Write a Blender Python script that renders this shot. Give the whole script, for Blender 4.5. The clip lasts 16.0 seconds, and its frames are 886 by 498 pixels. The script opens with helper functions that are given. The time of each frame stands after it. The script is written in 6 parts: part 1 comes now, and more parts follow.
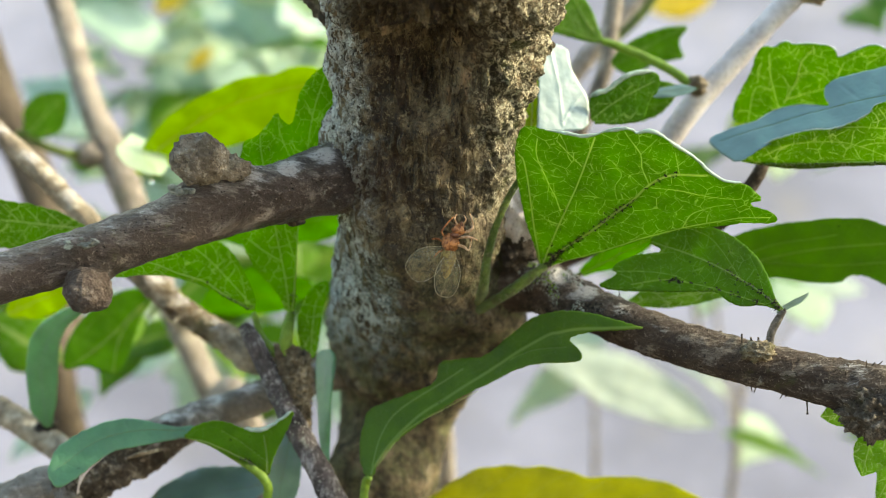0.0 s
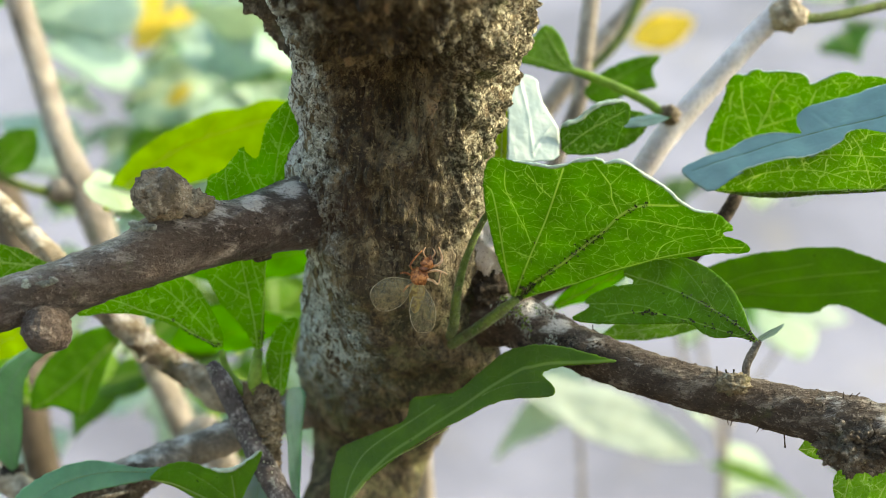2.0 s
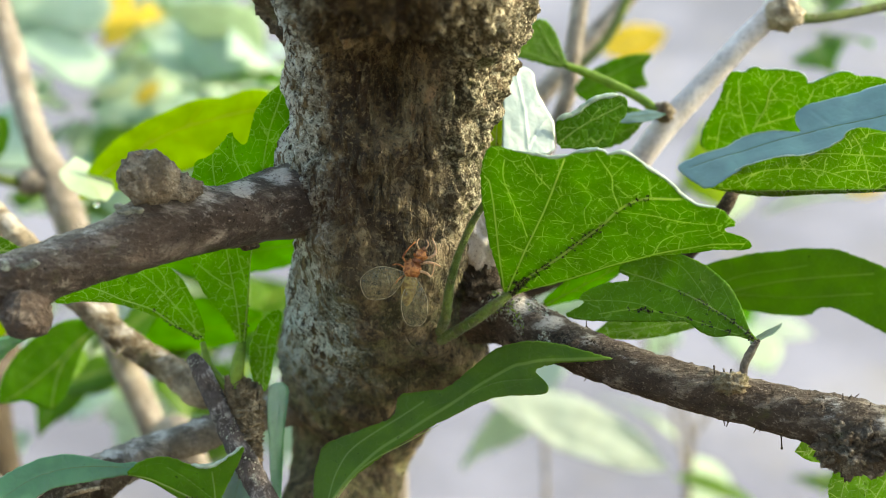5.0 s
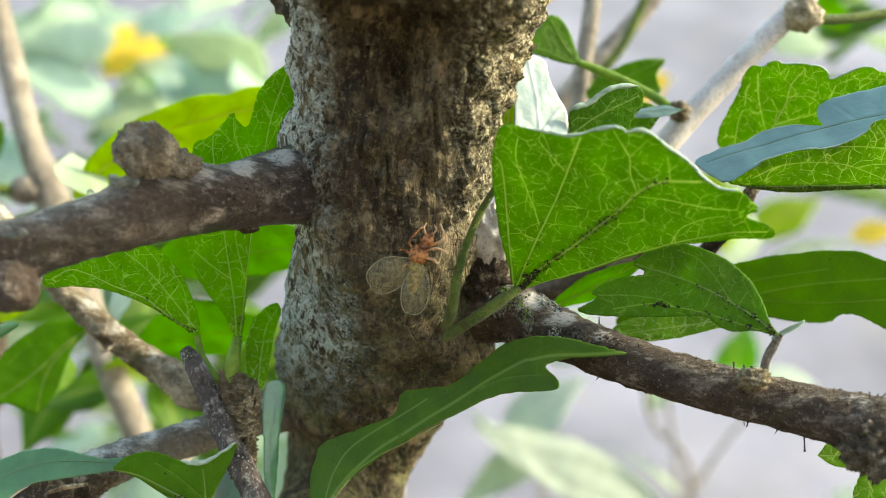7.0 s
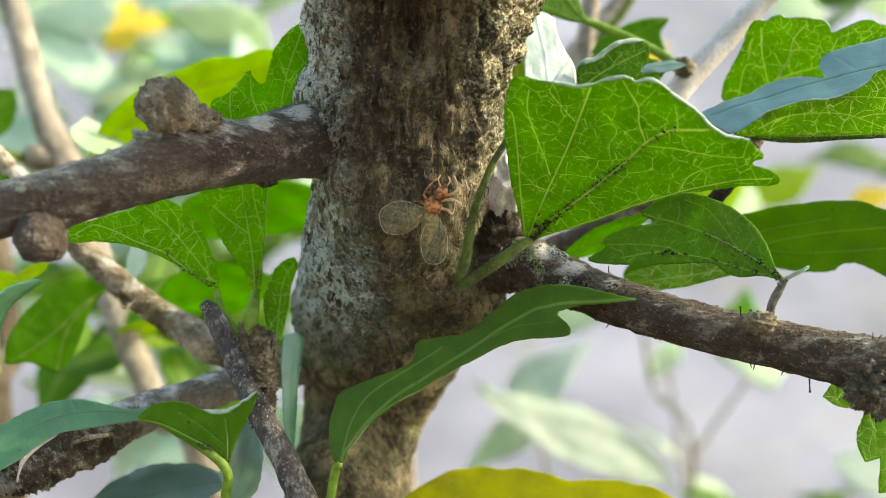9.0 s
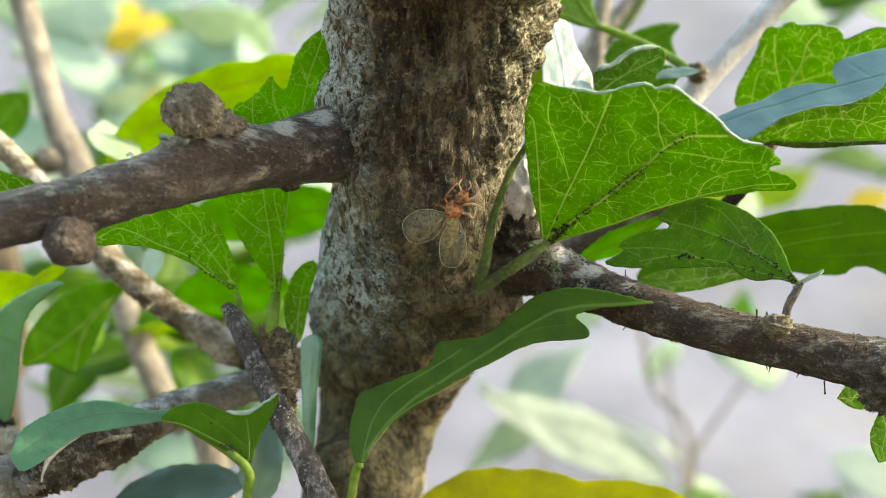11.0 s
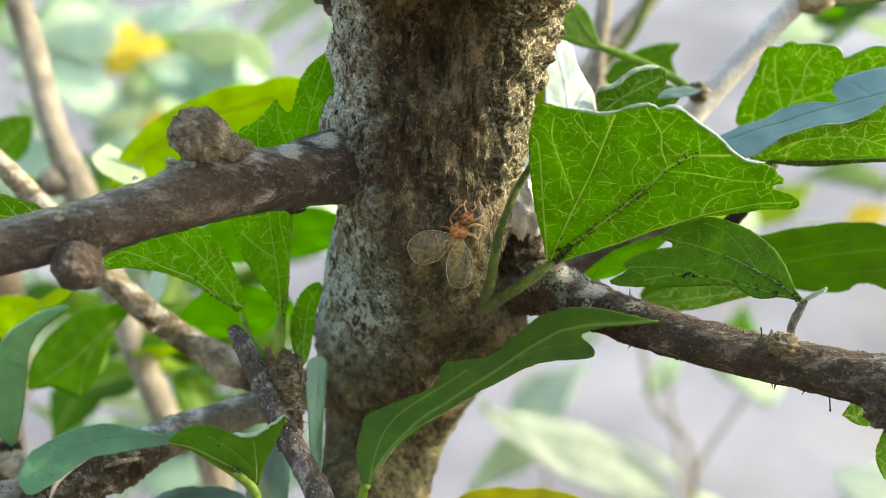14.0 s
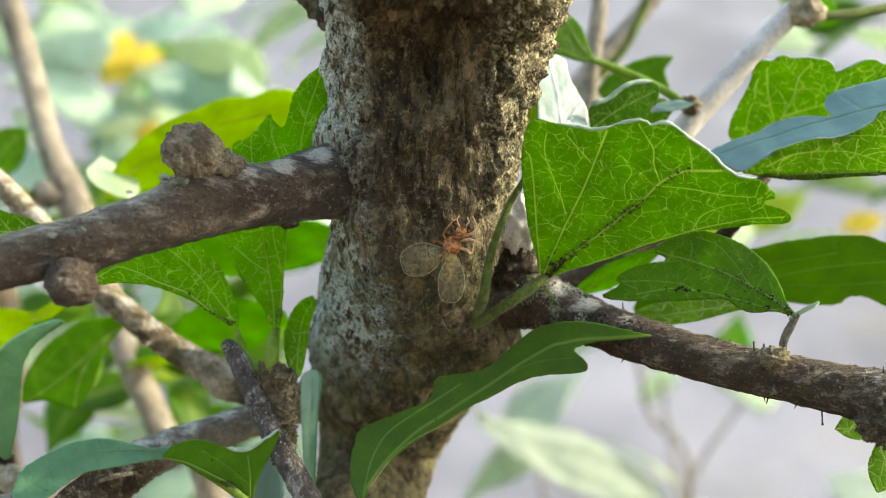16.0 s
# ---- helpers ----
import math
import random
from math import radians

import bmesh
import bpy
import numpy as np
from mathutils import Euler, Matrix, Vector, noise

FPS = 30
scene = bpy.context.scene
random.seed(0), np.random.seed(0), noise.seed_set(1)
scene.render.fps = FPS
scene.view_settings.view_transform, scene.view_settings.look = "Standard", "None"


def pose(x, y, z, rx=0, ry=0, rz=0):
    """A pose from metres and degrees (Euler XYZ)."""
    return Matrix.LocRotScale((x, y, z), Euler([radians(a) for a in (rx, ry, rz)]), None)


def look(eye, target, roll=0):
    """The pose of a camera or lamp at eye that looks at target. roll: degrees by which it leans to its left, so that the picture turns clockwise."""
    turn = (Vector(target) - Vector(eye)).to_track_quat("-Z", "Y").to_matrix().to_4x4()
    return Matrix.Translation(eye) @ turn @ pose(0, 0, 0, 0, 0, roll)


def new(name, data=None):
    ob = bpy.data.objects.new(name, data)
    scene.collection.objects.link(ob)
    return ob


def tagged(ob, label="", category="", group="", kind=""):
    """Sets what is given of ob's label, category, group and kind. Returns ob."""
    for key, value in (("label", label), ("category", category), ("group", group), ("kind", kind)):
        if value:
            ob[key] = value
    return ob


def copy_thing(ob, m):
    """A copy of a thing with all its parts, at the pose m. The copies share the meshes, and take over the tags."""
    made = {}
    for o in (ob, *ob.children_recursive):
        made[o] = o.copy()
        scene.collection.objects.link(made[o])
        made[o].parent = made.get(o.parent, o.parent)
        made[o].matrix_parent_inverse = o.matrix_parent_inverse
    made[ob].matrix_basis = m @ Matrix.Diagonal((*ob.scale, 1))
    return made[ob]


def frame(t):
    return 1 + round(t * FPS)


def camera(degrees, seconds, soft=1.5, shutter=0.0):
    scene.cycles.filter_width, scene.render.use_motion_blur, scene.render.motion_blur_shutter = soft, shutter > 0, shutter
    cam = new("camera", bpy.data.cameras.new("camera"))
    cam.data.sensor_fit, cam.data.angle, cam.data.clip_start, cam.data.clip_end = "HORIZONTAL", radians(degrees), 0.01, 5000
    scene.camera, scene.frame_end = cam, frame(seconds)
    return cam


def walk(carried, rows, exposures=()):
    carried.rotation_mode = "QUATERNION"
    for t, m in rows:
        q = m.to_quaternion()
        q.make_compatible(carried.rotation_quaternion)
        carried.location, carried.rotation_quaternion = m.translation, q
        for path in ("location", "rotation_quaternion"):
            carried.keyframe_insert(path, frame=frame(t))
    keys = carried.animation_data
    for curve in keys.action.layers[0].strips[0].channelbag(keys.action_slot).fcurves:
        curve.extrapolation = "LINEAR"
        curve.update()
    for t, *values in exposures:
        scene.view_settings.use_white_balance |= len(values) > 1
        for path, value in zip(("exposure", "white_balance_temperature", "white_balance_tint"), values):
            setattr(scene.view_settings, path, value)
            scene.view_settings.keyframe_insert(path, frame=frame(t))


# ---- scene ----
import collections

# Lengths below are in millimetres unless they say otherwise; MM turns them into metres.
MM = 0.001
cam = camera(40, 16.0, soft=0.7, shutter=0.4)
# seconds, eye in mm, turns in degrees: a hand-held close-up that looks down at about 30 degrees
PATH = [
    (0, 7.12, -189.28, 120.49, 56.412, 1.622, 1.825),
    (0.5, 6.29, -188.27, 120.15, 56.801, 1.688, 1.687),
    (1, 8.41, -188.25, 120.23, 57.128, 1.664, 1.313),
    (1.5, 11.15, -186.85, 119.62, 57.491, 1.918, 1.273),
    (2, 10.48, -185.77, 118.34, 57.938, 1.869, 1.011),
    (2.5, 6.38, -186.07, 118.02, 58.463, 1.263, 0.170),
    (3, 5.32, -185.12, 117.74, 58.027, 0.965, -0.181),
    (3.5, 2.92, -183.69, 117.77, 57.314, 0.458, 0.250),
    (4, 5.05, -183.26, 116.64, 57.561, 0.434, -0.084),
    (4.2, 5.81, -183.58, 115.44, 57.511, 0.164, -0.263),
    (6.3, 0.02, -181.97, 100.41, 61.263, -0.544, 0.266),
    (6.5, 0.80, -182.00, 97.27, 61.415, -0.646, 0.092),
    (7, 2.17, -181.76, 96.01, 61.600, -1.085, 0.255),
    (7.5, -1.66, -184.27, 96.39, 61.109, -1.184, -0.164),
    (8, 0.06, -186.17, 97.60, 61.138, -1.024, -0.353),
    (8.5, -2.78, -187.23, 96.98, 61.066, -0.811, 0.186),
    (9, -0.68, -188.93, 94.40, 60.618, -0.596, -0.168),
    (9.2, -1.11, -188.44, 95.09, 60.891, -0.512, -0.023),
    (11.3, -6.83, -191.44, 96.78, 60.603, -0.859, -0.512),
    (11.5, -7.63, -191.52, 97.18, 60.812, -0.808, -0.495),
    (12, -8.47, -191.19, 97.41, 61.469, -0.507, -0.265),
    (12.5, -6.20, -191.31, 97.78, 61.458, -0.699, -0.487),
    (13, -6.64, -191.85, 98.21, 61.455, -0.463, -0.750),
    (13.5, -6.80, -192.17, 97.74, 61.412, -0.421, -0.795),
    (14, -7.19, -191.74, 97.26, 61.463, -0.490, -0.822),
    (14.5, -9.03, -190.64, 99.83, 61.861, -0.243, -0.670),
    (15, -6.79, -190.57, 98.39, 61.864, -0.489, -0.794),
    (15.5, -7.00, -190.76, 99.95, 62.179, -0.380, -0.859),
    (16, -6.64, -191.42, 98.99, 61.708, -0.501, -1.009),
]
walk(cam, [(t, pose(x * MM, y * MM, z * MM, rx, ry, rz)) for t, x, y, z, rx, ry, rz in PATH], [(0.0, 0.5, 8700, -4), (3.0, 0.53, 8750, -4), (7.0, 0.56, 8950, -4.5), (12.0, 0.57, 9100, -4), (14.5, 0.57, 9100, -4), (16.0, 0.50, 9050, -4.5)])
cam.data.dof.use_dof = True
cam.data.dof.focus_distance = 0.212
cam.data.dof.aperture_fstop = 12.5

# ---- light ----
SUN_WAY = Vector((0.85, 0.22, 0.48)).normalized()
world = bpy.data.worlds.new("sky")
scene.world = world
world.use_nodes = True
wn = world.node_tree
sky = wn.nodes.new("ShaderNodeTexSky")
sky.sky_type, sky.sun_disc = "NISHITA", False
sky.sun_elevation = math.asin(SUN_WAY.z)
sky.sun_rotation = math.atan2(SUN_WAY.x, SUN_WAY.y)
wn.links.new(sky.outputs[0], wn.nodes["Background"].inputs[0])
wn.nodes["Background"].inputs[1].default_value = 0.50
sun = new("sun", bpy.data.lights.new("sun", "SUN"))
sun.data.energy, sun.data.angle, sun.data.color = 4.5, radians(1.0), (1.0, 0.95, 0.87)
sun.matrix_world = look(SUN_WAY * 5, (0, 0, 0))


# ---- materials ----
class Mat:
    """A small node-writing helper."""

    def __init__(self, name):
        self.m = bpy.data.materials.new(name)
        self.m.use_nodes = True
        self.t = self.m.node_tree
        self.b = self.t.nodes["Principled BSDF"]
        self.co = self.t.nodes.new("ShaderNodeTexCoord").outputs["Object"]

    def put(self, socket, value):
        if isinstance(value, bpy.types.NodeSocket):
            self.t.links.new(value, socket)
        else:
            socket.default_value = value

    def noise(self, scale, detail=4, rough=0.6, stretch=(1, 1, 1), distort=0.0):
        mp = self.t.nodes.new("ShaderNodeMapping")
        mp.inputs["Scale"].default_value = stretch
        self.put(mp.inputs["Vector"], self.co)
        n = self.t.nodes.new("ShaderNodeTexNoise")
        self.put(n.inputs["Vector"], mp.outputs[0])
        for k, v in (("Scale", scale), ("Detail", detail), ("Roughness", rough), ("Distortion", distort)):
            n.inputs[k].default_value = v
        return n.outputs["Fac"]

    def cells(self, scale, feature="DISTANCE_TO_EDGE", wobble=0.0, stretch=(1, 1, 1), out="Distance"):
        mp = self.t.nodes.new("ShaderNodeMapping")
        mp.inputs["Scale"].default_value = stretch
        self.put(mp.inputs["Vector"], self.co)
        v = self.t.nodes.new("ShaderNodeTexVoronoi")
        v.feature = feature
        v.inputs["Scale"].default_value = scale
        where = mp.outputs[0]
        if wobble:
            n = self.t.nodes.new("ShaderNodeTexNoise")
            self.put(n.inputs["Vector"], self.co)
            n.inputs["Scale"].default_value = 0.15 / wobble
            mid = self.t.nodes.new("ShaderNodeVectorMath")
            mid.operation = "MULTIPLY_ADD"
            self.put(mid.inputs[0], n.outputs["Color"])
            mid.inputs[1].default_value = (2 * wobble,) * 3
            self.put(mid.inputs[2], where)
            where = mid.outputs[0]
        self.put(v.inputs["Vector"], where)
        return v.outputs[out]

    def split(self, colour, k):
        n = self.t.nodes.new("ShaderNodeSeparateColor")
        self.put(n.inputs[0], colour)
        return n.outputs[k]

    def ramp(self, fac, lo, hi, a=0.0, b=1.0):
        r = self.t.nodes.new("ShaderNodeMapRange")
        r.interpolation_type = "SMOOTHSTEP"
        self.put(r.inputs["Value"], fac)
        for k, v in (("From Min", lo), ("From Max", hi), ("To Min", a), ("To Max", b)):
            r.inputs[k].default_value = v
        return r.outputs["Result"]

    def math(self, op, a, b=0.0):
        n = self.t.nodes.new("ShaderNodeMath")
        n.operation = op
        self.put(n.inputs[0], a), self.put(n.inputs[1], b)
        return n.outputs[0]

    def mix(self, fac, a, b, how="MIX"):
        n = self.t.nodes.new("ShaderNodeMix")
        n.data_type, n.blend_type = "RGBA", how
        self.put(n.inputs["Factor"], fac)
        self.put(n.inputs["A"], (*a, 1) if isinstance(a, tuple) else a)
        self.put(n.inputs["B"], (*b, 1) if isinstance(b, tuple) else b)
        return n.outputs["Result"]

    def axis(self, k):
        s = self.t.nodes.new("ShaderNodeSeparateXYZ")
        self.put(s.inputs[0], self.co)
        return s.outputs[k]

    def random(self):
        return self.t.nodes.new("ShaderNodeObjectInfo").outputs["Random"]

    def bump(self, height, dist, strength=1.0):
        n = self.t.nodes.new("ShaderNodeBump")
        n.inputs["Strength"].default_value, n.inputs["Distance"].default_value = strength, dist
        self.put(n.inputs["Height"], height)
        self.put(self.b.inputs["Normal"], n.outputs[0])
        return n.outputs[0]

    def set(self, colour, rough=0.7, spec=0.4):
        self.put(self.b.inputs["Base Color"], (*colour, 1) if isinstance(colour, tuple) else colour)
        self.put(self.b.inputs["Roughness"], rough)
        self.put(self.b.inputs["Specular IOR Level"], spec)
        return self.m

    def thin(self, colour, amount, normal=None):
        """Lets part of the light through, as leaves and wings do."""
        tr = self.t.nodes.new("ShaderNodeBsdfTranslucent")
        self.put(tr.inputs["Color"], (*colour, 1) if isinstance(colour, tuple) else colour)
        if normal is not None:
            self.put(tr.inputs["Normal"], normal)
        mx = self.t.nodes.new("ShaderNodeMixShader")
        self.put(mx.inputs[0], amount)
        self.t.links.new(self.b.outputs[0], mx.inputs[1])
        self.t.links.new(tr.outputs[0], mx.inputs[2])
        self.t.links.new(mx.outputs[0], self.t.nodes["Material Output"].inputs[0])
        return self.m


def leaf_material(name, dark, light, glow, vein, rough=0.38, through_share=0.58, cell=560.0, specks=0.5, coat=0.0, net_share=1.0, relief=0.5, net_width=0.045, coat_ior=2.1, spec=0.22):
    m = Mat(name)
    edge, fine, wide = m.cells(cell, wobble=0.0002), m.cells(cell * 2.3), m.cells(cell * 0.5, wobble=0.0004)
    some, few = m.ramp(m.noise(1000, 3), 0.46, 0.56), m.ramp(m.noise(420, 3), 0.42, 0.54, 0.08, 1.0)
    net = m.math("MAXIMUM", m.math("MULTIPLY", m.ramp(edge, 0.0, net_width, 0.8, 0.0), some), m.ramp(fine, 0.0, 0.09, 0.15, 0.0))
    net = m.math("MAXIMUM", net, m.math("MULTIPLY", m.ramp(wide, net_width * 0.15, net_width * 0.55, 1.0, 0.0), few))
    net = m.math("MULTIPLY", net, net_share)
    ribs = m.t.nodes.new("ShaderNodeAttribute")
    ribs.attribute_name = "rib"
    net = m.math("MAXIMUM", net, m.ramp(ribs.outputs["Fac"], 0.52, 0.85, 0.0, 0.95))
    blotch = m.noise(140, 5)
    body = m.mix(m.ramp(blotch, 0.35, 0.68), dark, light)
    body = m.mix(m.math("MULTIPLY", m.random(), 0.35), body, light)
    body = m.mix(m.math("MULTIPLY", net, 0.4), body, vein)
    spots = m.math("MULTIPLY", m.ramp(m.noise(900, 2), 0.69, 0.74), specks)
    body = m.mix(spots, body, (0.015, 0.012, 0.008))
    shine = m.mix(m.math("MULTIPLY", net, 0.9), m.mix(m.ramp(blotch, 0.3, 0.7), glow, tuple(c * 1.3 for c in glow)), vein)
    shine = m.mix(spots, shine, (0.01, 0.01, 0.005))
    m.bump(m.math("ADD", m.ramp(edge, 0.0, 0.25, 0.0, 1.0), m.math("MULTIPLY", blotch, 0.6)), 0.0003, relief)
    m.set(body, m.ramp(m.noise(300, 3), 0.3, 0.7, rough - 0.06, rough + 0.1), spec)
    m.b.inputs["Coat Weight"].default_value, m.b.inputs["Coat Roughness"].default_value, m.b.inputs["Coat IOR"].default_value = coat, 0.38, coat_ior
    return m.thin(shine, through_share)


LEAF = leaf_material("leaf_green", (0.045, 0.10, 0.01), (0.075, 0.155, 0.015), (0.155, 0.345, 0.006), (0.74, 0.86, 0.36), 0.45, cell=600.0, net_share=0.75)
LEAF_BRIGHT = leaf_material("leaf_bright_green", (0.05, 0.11, 0.008), (0.095, 0.19, 0.012), (0.26, 0.53, 0.006), (0.80, 0.90, 0.40), 0.5, 0.62, cell=600.0, net_share=0.9, relief=0.3)
LEAF_MID = leaf_material("leaf_mid_green", (0.05, 0.11, 0.008), (0.08, 0.16, 0.012), (0.175, 0.38, 0.006), (0.52, 0.68, 0.20), 0.5, 0.6, cell=640.0, net_share=0.5, relief=0.3)
LEAF_DEEP = leaf_material("leaf_deep_green", (0.05, 0.10, 0.018), (0.08, 0.15, 0.018), (0.18, 0.36, 0.010), (0.36, 0.52, 0.12), 0.42, 0.45, net_share=0.2, relief=0.25)
LEAF_YELLOW = leaf_material("leaf_yellow_green", (0.17, 0.26, 0.02), (0.26, 0.34, 0.03), (0.55, 0.72, 0.03), (0.7, 0.72, 0.15), 0.45, 0.55, net_share=0.4, relief=0.25)
LEAF_OCHRE = leaf_material("leaf_yellowing", (0.24, 0.27, 0.03), (0.36, 0.36, 0.05), (0.62, 0.62, 0.05), (0.7, 0.68, 0.2), 0.45, 0.5, net_share=0.3, relief=0.25)
LEAF_PLAIN = leaf_material("leaf_smooth_green", (0.05, 0.11, 0.012), (0.085, 0.17, 0.018), (0.24, 0.50, 0.008), (0.5, 0.66, 0.14), 0.42, net_share=0.2, relief=0.25)
# Coated leaf; its bluish base also holds part of the sky's reflection.
LEAF_PALE = leaf_material("leaf_waxy_sky_tint", (0.055, 0.125, 0.10), (0.085, 0.165, 0.13), (0.16, 0.40, 0.10), (0.16, 0.27, 0.2), 0.45, 0.3, coat=1.0, net_share=0.3, relief=0.1, spec=0.5)
LEAF_NET = leaf_material("leaf_netted", (0.06, 0.12, 0.01), (0.10, 0.175, 0.015), (0.20, 0.43, 0.006), (0.84, 0.92, 0.45), 0.45, 0.58, cell=640.0, net_share=1.0, specks=0.2)
# Coated leaves again, with sky reflection mixed into blue and teal base colours.
LEAF_SKY = leaf_material("leaf_glossy_sky_tint", (0.028, 0.125, 0.125), (0.055, 0.185, 0.185), (0.12, 0.36, 0.22), (0.16, 0.27, 0.25), 0.4, 0.2, coat=1.0, net_share=0.25, relief=0.12, coat_ior=2.15, specks=0.2, spec=0.5)
LEAF_TEAL = leaf_material("leaf_teal_sky_tint", (0.05, 0.16, 0.085), (0.085, 0.24, 0.13), (0.19, 0.52, 0.15), (0.22, 0.40, 0.24), 0.42, 0.42, coat=1.0, net_share=0.3, relief=0.3, coat_ior=1.75, specks=0.3, spec=0.5)
# Whitish base colour stands in for sun and sky glare on one leaf.
LEAF_SHINE = leaf_material("leaf_sky_white", (0.17, 0.26, 0.27), (0.25, 0.35, 0.37), (0.24, 0.40, 0.36), (0.2, 0.3, 0.3), 0.45, 0.3, coat=1.0, net_share=0.15, relief=0.1, coat_ior=1.75, spec=0.5)
# Three leaf colours paled to carry the haze and overexposure of distance.
LEAF_FAR = leaf_material("leaf_overlit_green", (0.36, 0.46, 0.34), (0.50, 0.59, 0.48), (0.60, 0.70, 0.53), (0.6, 0.7, 0.55), 0.45, 0.5, net_share=0.3, relief=0.2)
LEAF_WAN = leaf_material("leaf_overlit_wan", (0.42, 0.48, 0.43), (0.52, 0.57, 0.52), (0.48, 0.58, 0.47), (0.65, 0.72, 0.6), 0.5, 0.45, net_share=0.2, relief=0.2)
LEAF_MIST = leaf_material("leaf_overlit_blue", (0.33, 0.45, 0.37), (0.44, 0.56, 0.47), (0.46, 0.62, 0.46), (0.5, 0.65, 0.6), 0.4, 0.4, net_share=0.2, relief=0.2, spec=0.5)
LEAF_GOLD = leaf_material("leaf_golden", (0.62, 0.47, 0.05), (0.72, 0.58, 0.09), (0.92, 0.72, 0.10), (0.8, 0.65, 0.2), 0.45, 0.5, net_share=0.3)


def vein_material(name, colour, share):
    m = Mat(name)
    c = m.mix(m.ramp(m.noise(700, 3), 0.35, 0.7), colour, tuple(v * 0.75 for v in colour))
    m.set(c, 0.5, 0.4)
    return m.thin(c, share)


VEIN = vein_material("leaf_vein", (0.64, 0.76, 0.34), 0.4)
VEIN_SOFT = vein_material("soft_vein", (0.32, 0.44, 0.14), 0.4)
# Colour of curled leaf edges, pale in place of the sky's sheen.
MARGIN = vein_material("sheen_margin", (0.46, 0.58, 0.50), 0.3)
VEIN_DULL = vein_material("dull_vein", (0.22, 0.32, 0.08), 0.5)


def stalk_material():
    m = Mat("green_stalk")
    fine = m.noise(1800, 4, 0.7)
    c = m.mix(m.ramp(m.noise(260, 4), 0.35, 0.65), (0.075, 0.125, 0.02), (0.17, 0.24, 0.045))
    c = m.mix(m.ramp(m.noise(420, 4, 0.7), 0.52, 0.62, 0.0, 0.5), c, (0.09, 0.07, 0.035))
    c = m.mix(m.ramp(fine, 0.60, 0.72, 0.0, 0.8), c, (0.45, 0.45, 0.28))
    c = m.mix(m.ramp(fine, 0.28, 0.38, 0.8, 0.0), c, (0.03, 0.025, 0.015))
    m.bump(fine, 0.0008, 0.9)
    m.set(c, 0.7, 0.3)
    m.b.inputs["Sheen Weight"].default_value, m.b.inputs["Sheen Roughness"].default_value = 0.25, 0.4
    return m.thin(c, 0.25)


STALK = stalk_material()
STALK_FRESH = vein_material("fresh_stalk", (0.24, 0.38, 0.06), 0.45)


def bark_material(name, dark, mid, pale, lichen=0.4, moss=0.3, streak=(1, 1, 0.35), bump=0.0012, lichen_colour=(0.42, 0.47, 0.46), crackle=1.0, gloss=0.0, lit_worn=(0.60, 0.57, 0.56)):
    m = Mat(name)
    big, grain = m.noise(55, 5, 0.65, streak), m.noise(360, 6, 0.75, streak, 0.15)
    fine = m.noise(1500, 5, 0.75)
    crack = m.cells(430, stretch=streak)
    c = m.mix(m.ramp(big, 0.34, 0.66), dark, mid)
    c = m.mix(m.ramp(grain, 0.50, 0.66, 0.0, 0.10 + 0.9 * crackle), c, pale)
    c = m.mix(m.ramp(grain, 0.34, 0.46, 0.2 + 0.5 * crackle, 0.0), c, tuple(v * 0.35 for v in dark))
    c = m.mix(m.math("MULTIPLY", m.ramp(crack, 0.0, 0.06, 1.0, 0.0), m.ramp(big, 0.4, 0.6, 0.0, 0.35 * crackle)), c, tuple(v * 0.2 for v in dark))
    c = m.mix(m.ramp(fine, 0.56, 0.66, 0.0, 0.5), c, pale)
    c = m.mix(m.ramp(fine, 0.35, 0.43, 0.85, 0.0), c, tuple(v * 0.3 for v in dark))
    shade = m.noise(170, 4, 0.6)
    c = m.mix(m.ramp(shade, 0.50, 0.66, 0.0, 0.7 * crackle), c, tuple(v * 0.45 for v in dark))
    c = m.mix(m.ramp(shade, 0.30, 0.42, 0.12 * crackle, 0.0), c, pale)
    patch = m.noise(120, 6, 0.75)
    scales = m.math("MULTIPLY", m.ramp(m.noise(420, 5, 0.75), 0.40, 0.56), m.ramp(fine, 0.34, 0.5))
    speck = m.math("MULTIPLY", m.ramp(patch, 0.70 - 0.2 * lichen, 0.84 - 0.2 * lichen), m.math("ADD", m.math("MULTIPLY", scales, 0.9), 0.08))
    c = m.mix(speck, c, lichen_colour)
    green = m.math("MULTIPLY", m.ramp(m.noise(80, 5, 0.7), 0.62 - 0.15 * moss, 0.75 - 0.15 * moss), 0.5)
    c = m.mix(green, c, (0.10, 0.12, 0.03))
    # Pale skin: light on upper sides put into colour, also lichen and torn bark.
    old = m.t.nodes.new("ShaderNodeAttribute")
    old.attribute_name = "lit_worn"
    paling = m.math("ADD", old.outputs["Fac"], m.math("SUBTRACT", m.math("MULTIPLY", m.noise(420, 8, 0.8, streak, 0.2), 2.4), 1.25))
    c = m.mix(m.math("MULTIPLY", m.ramp(paling, 0.34, 0.78, 0.0, 0.85), m.ramp(fine, 0.34, 0.46, 0.25, 1.0)), c, lit_worn)
    h = m.math("ADD", grain, m.math("MULTIPLY", fine, 0.5))
    h = m.math("ADD", h, m.math("MULTIPLY", speck, 0.3))
    h = m.math("ADD", h, m.ramp(crack, 0.0, 0.12, -0.10 * crackle, 0.0))
    m.bump(h, bump * 1.5, 1.0)
    return m.set(c, m.ramp(fine, 0.3, 0.7, 0.68 - gloss, 0.95 - gloss), 0.3 + 0.4 * gloss)


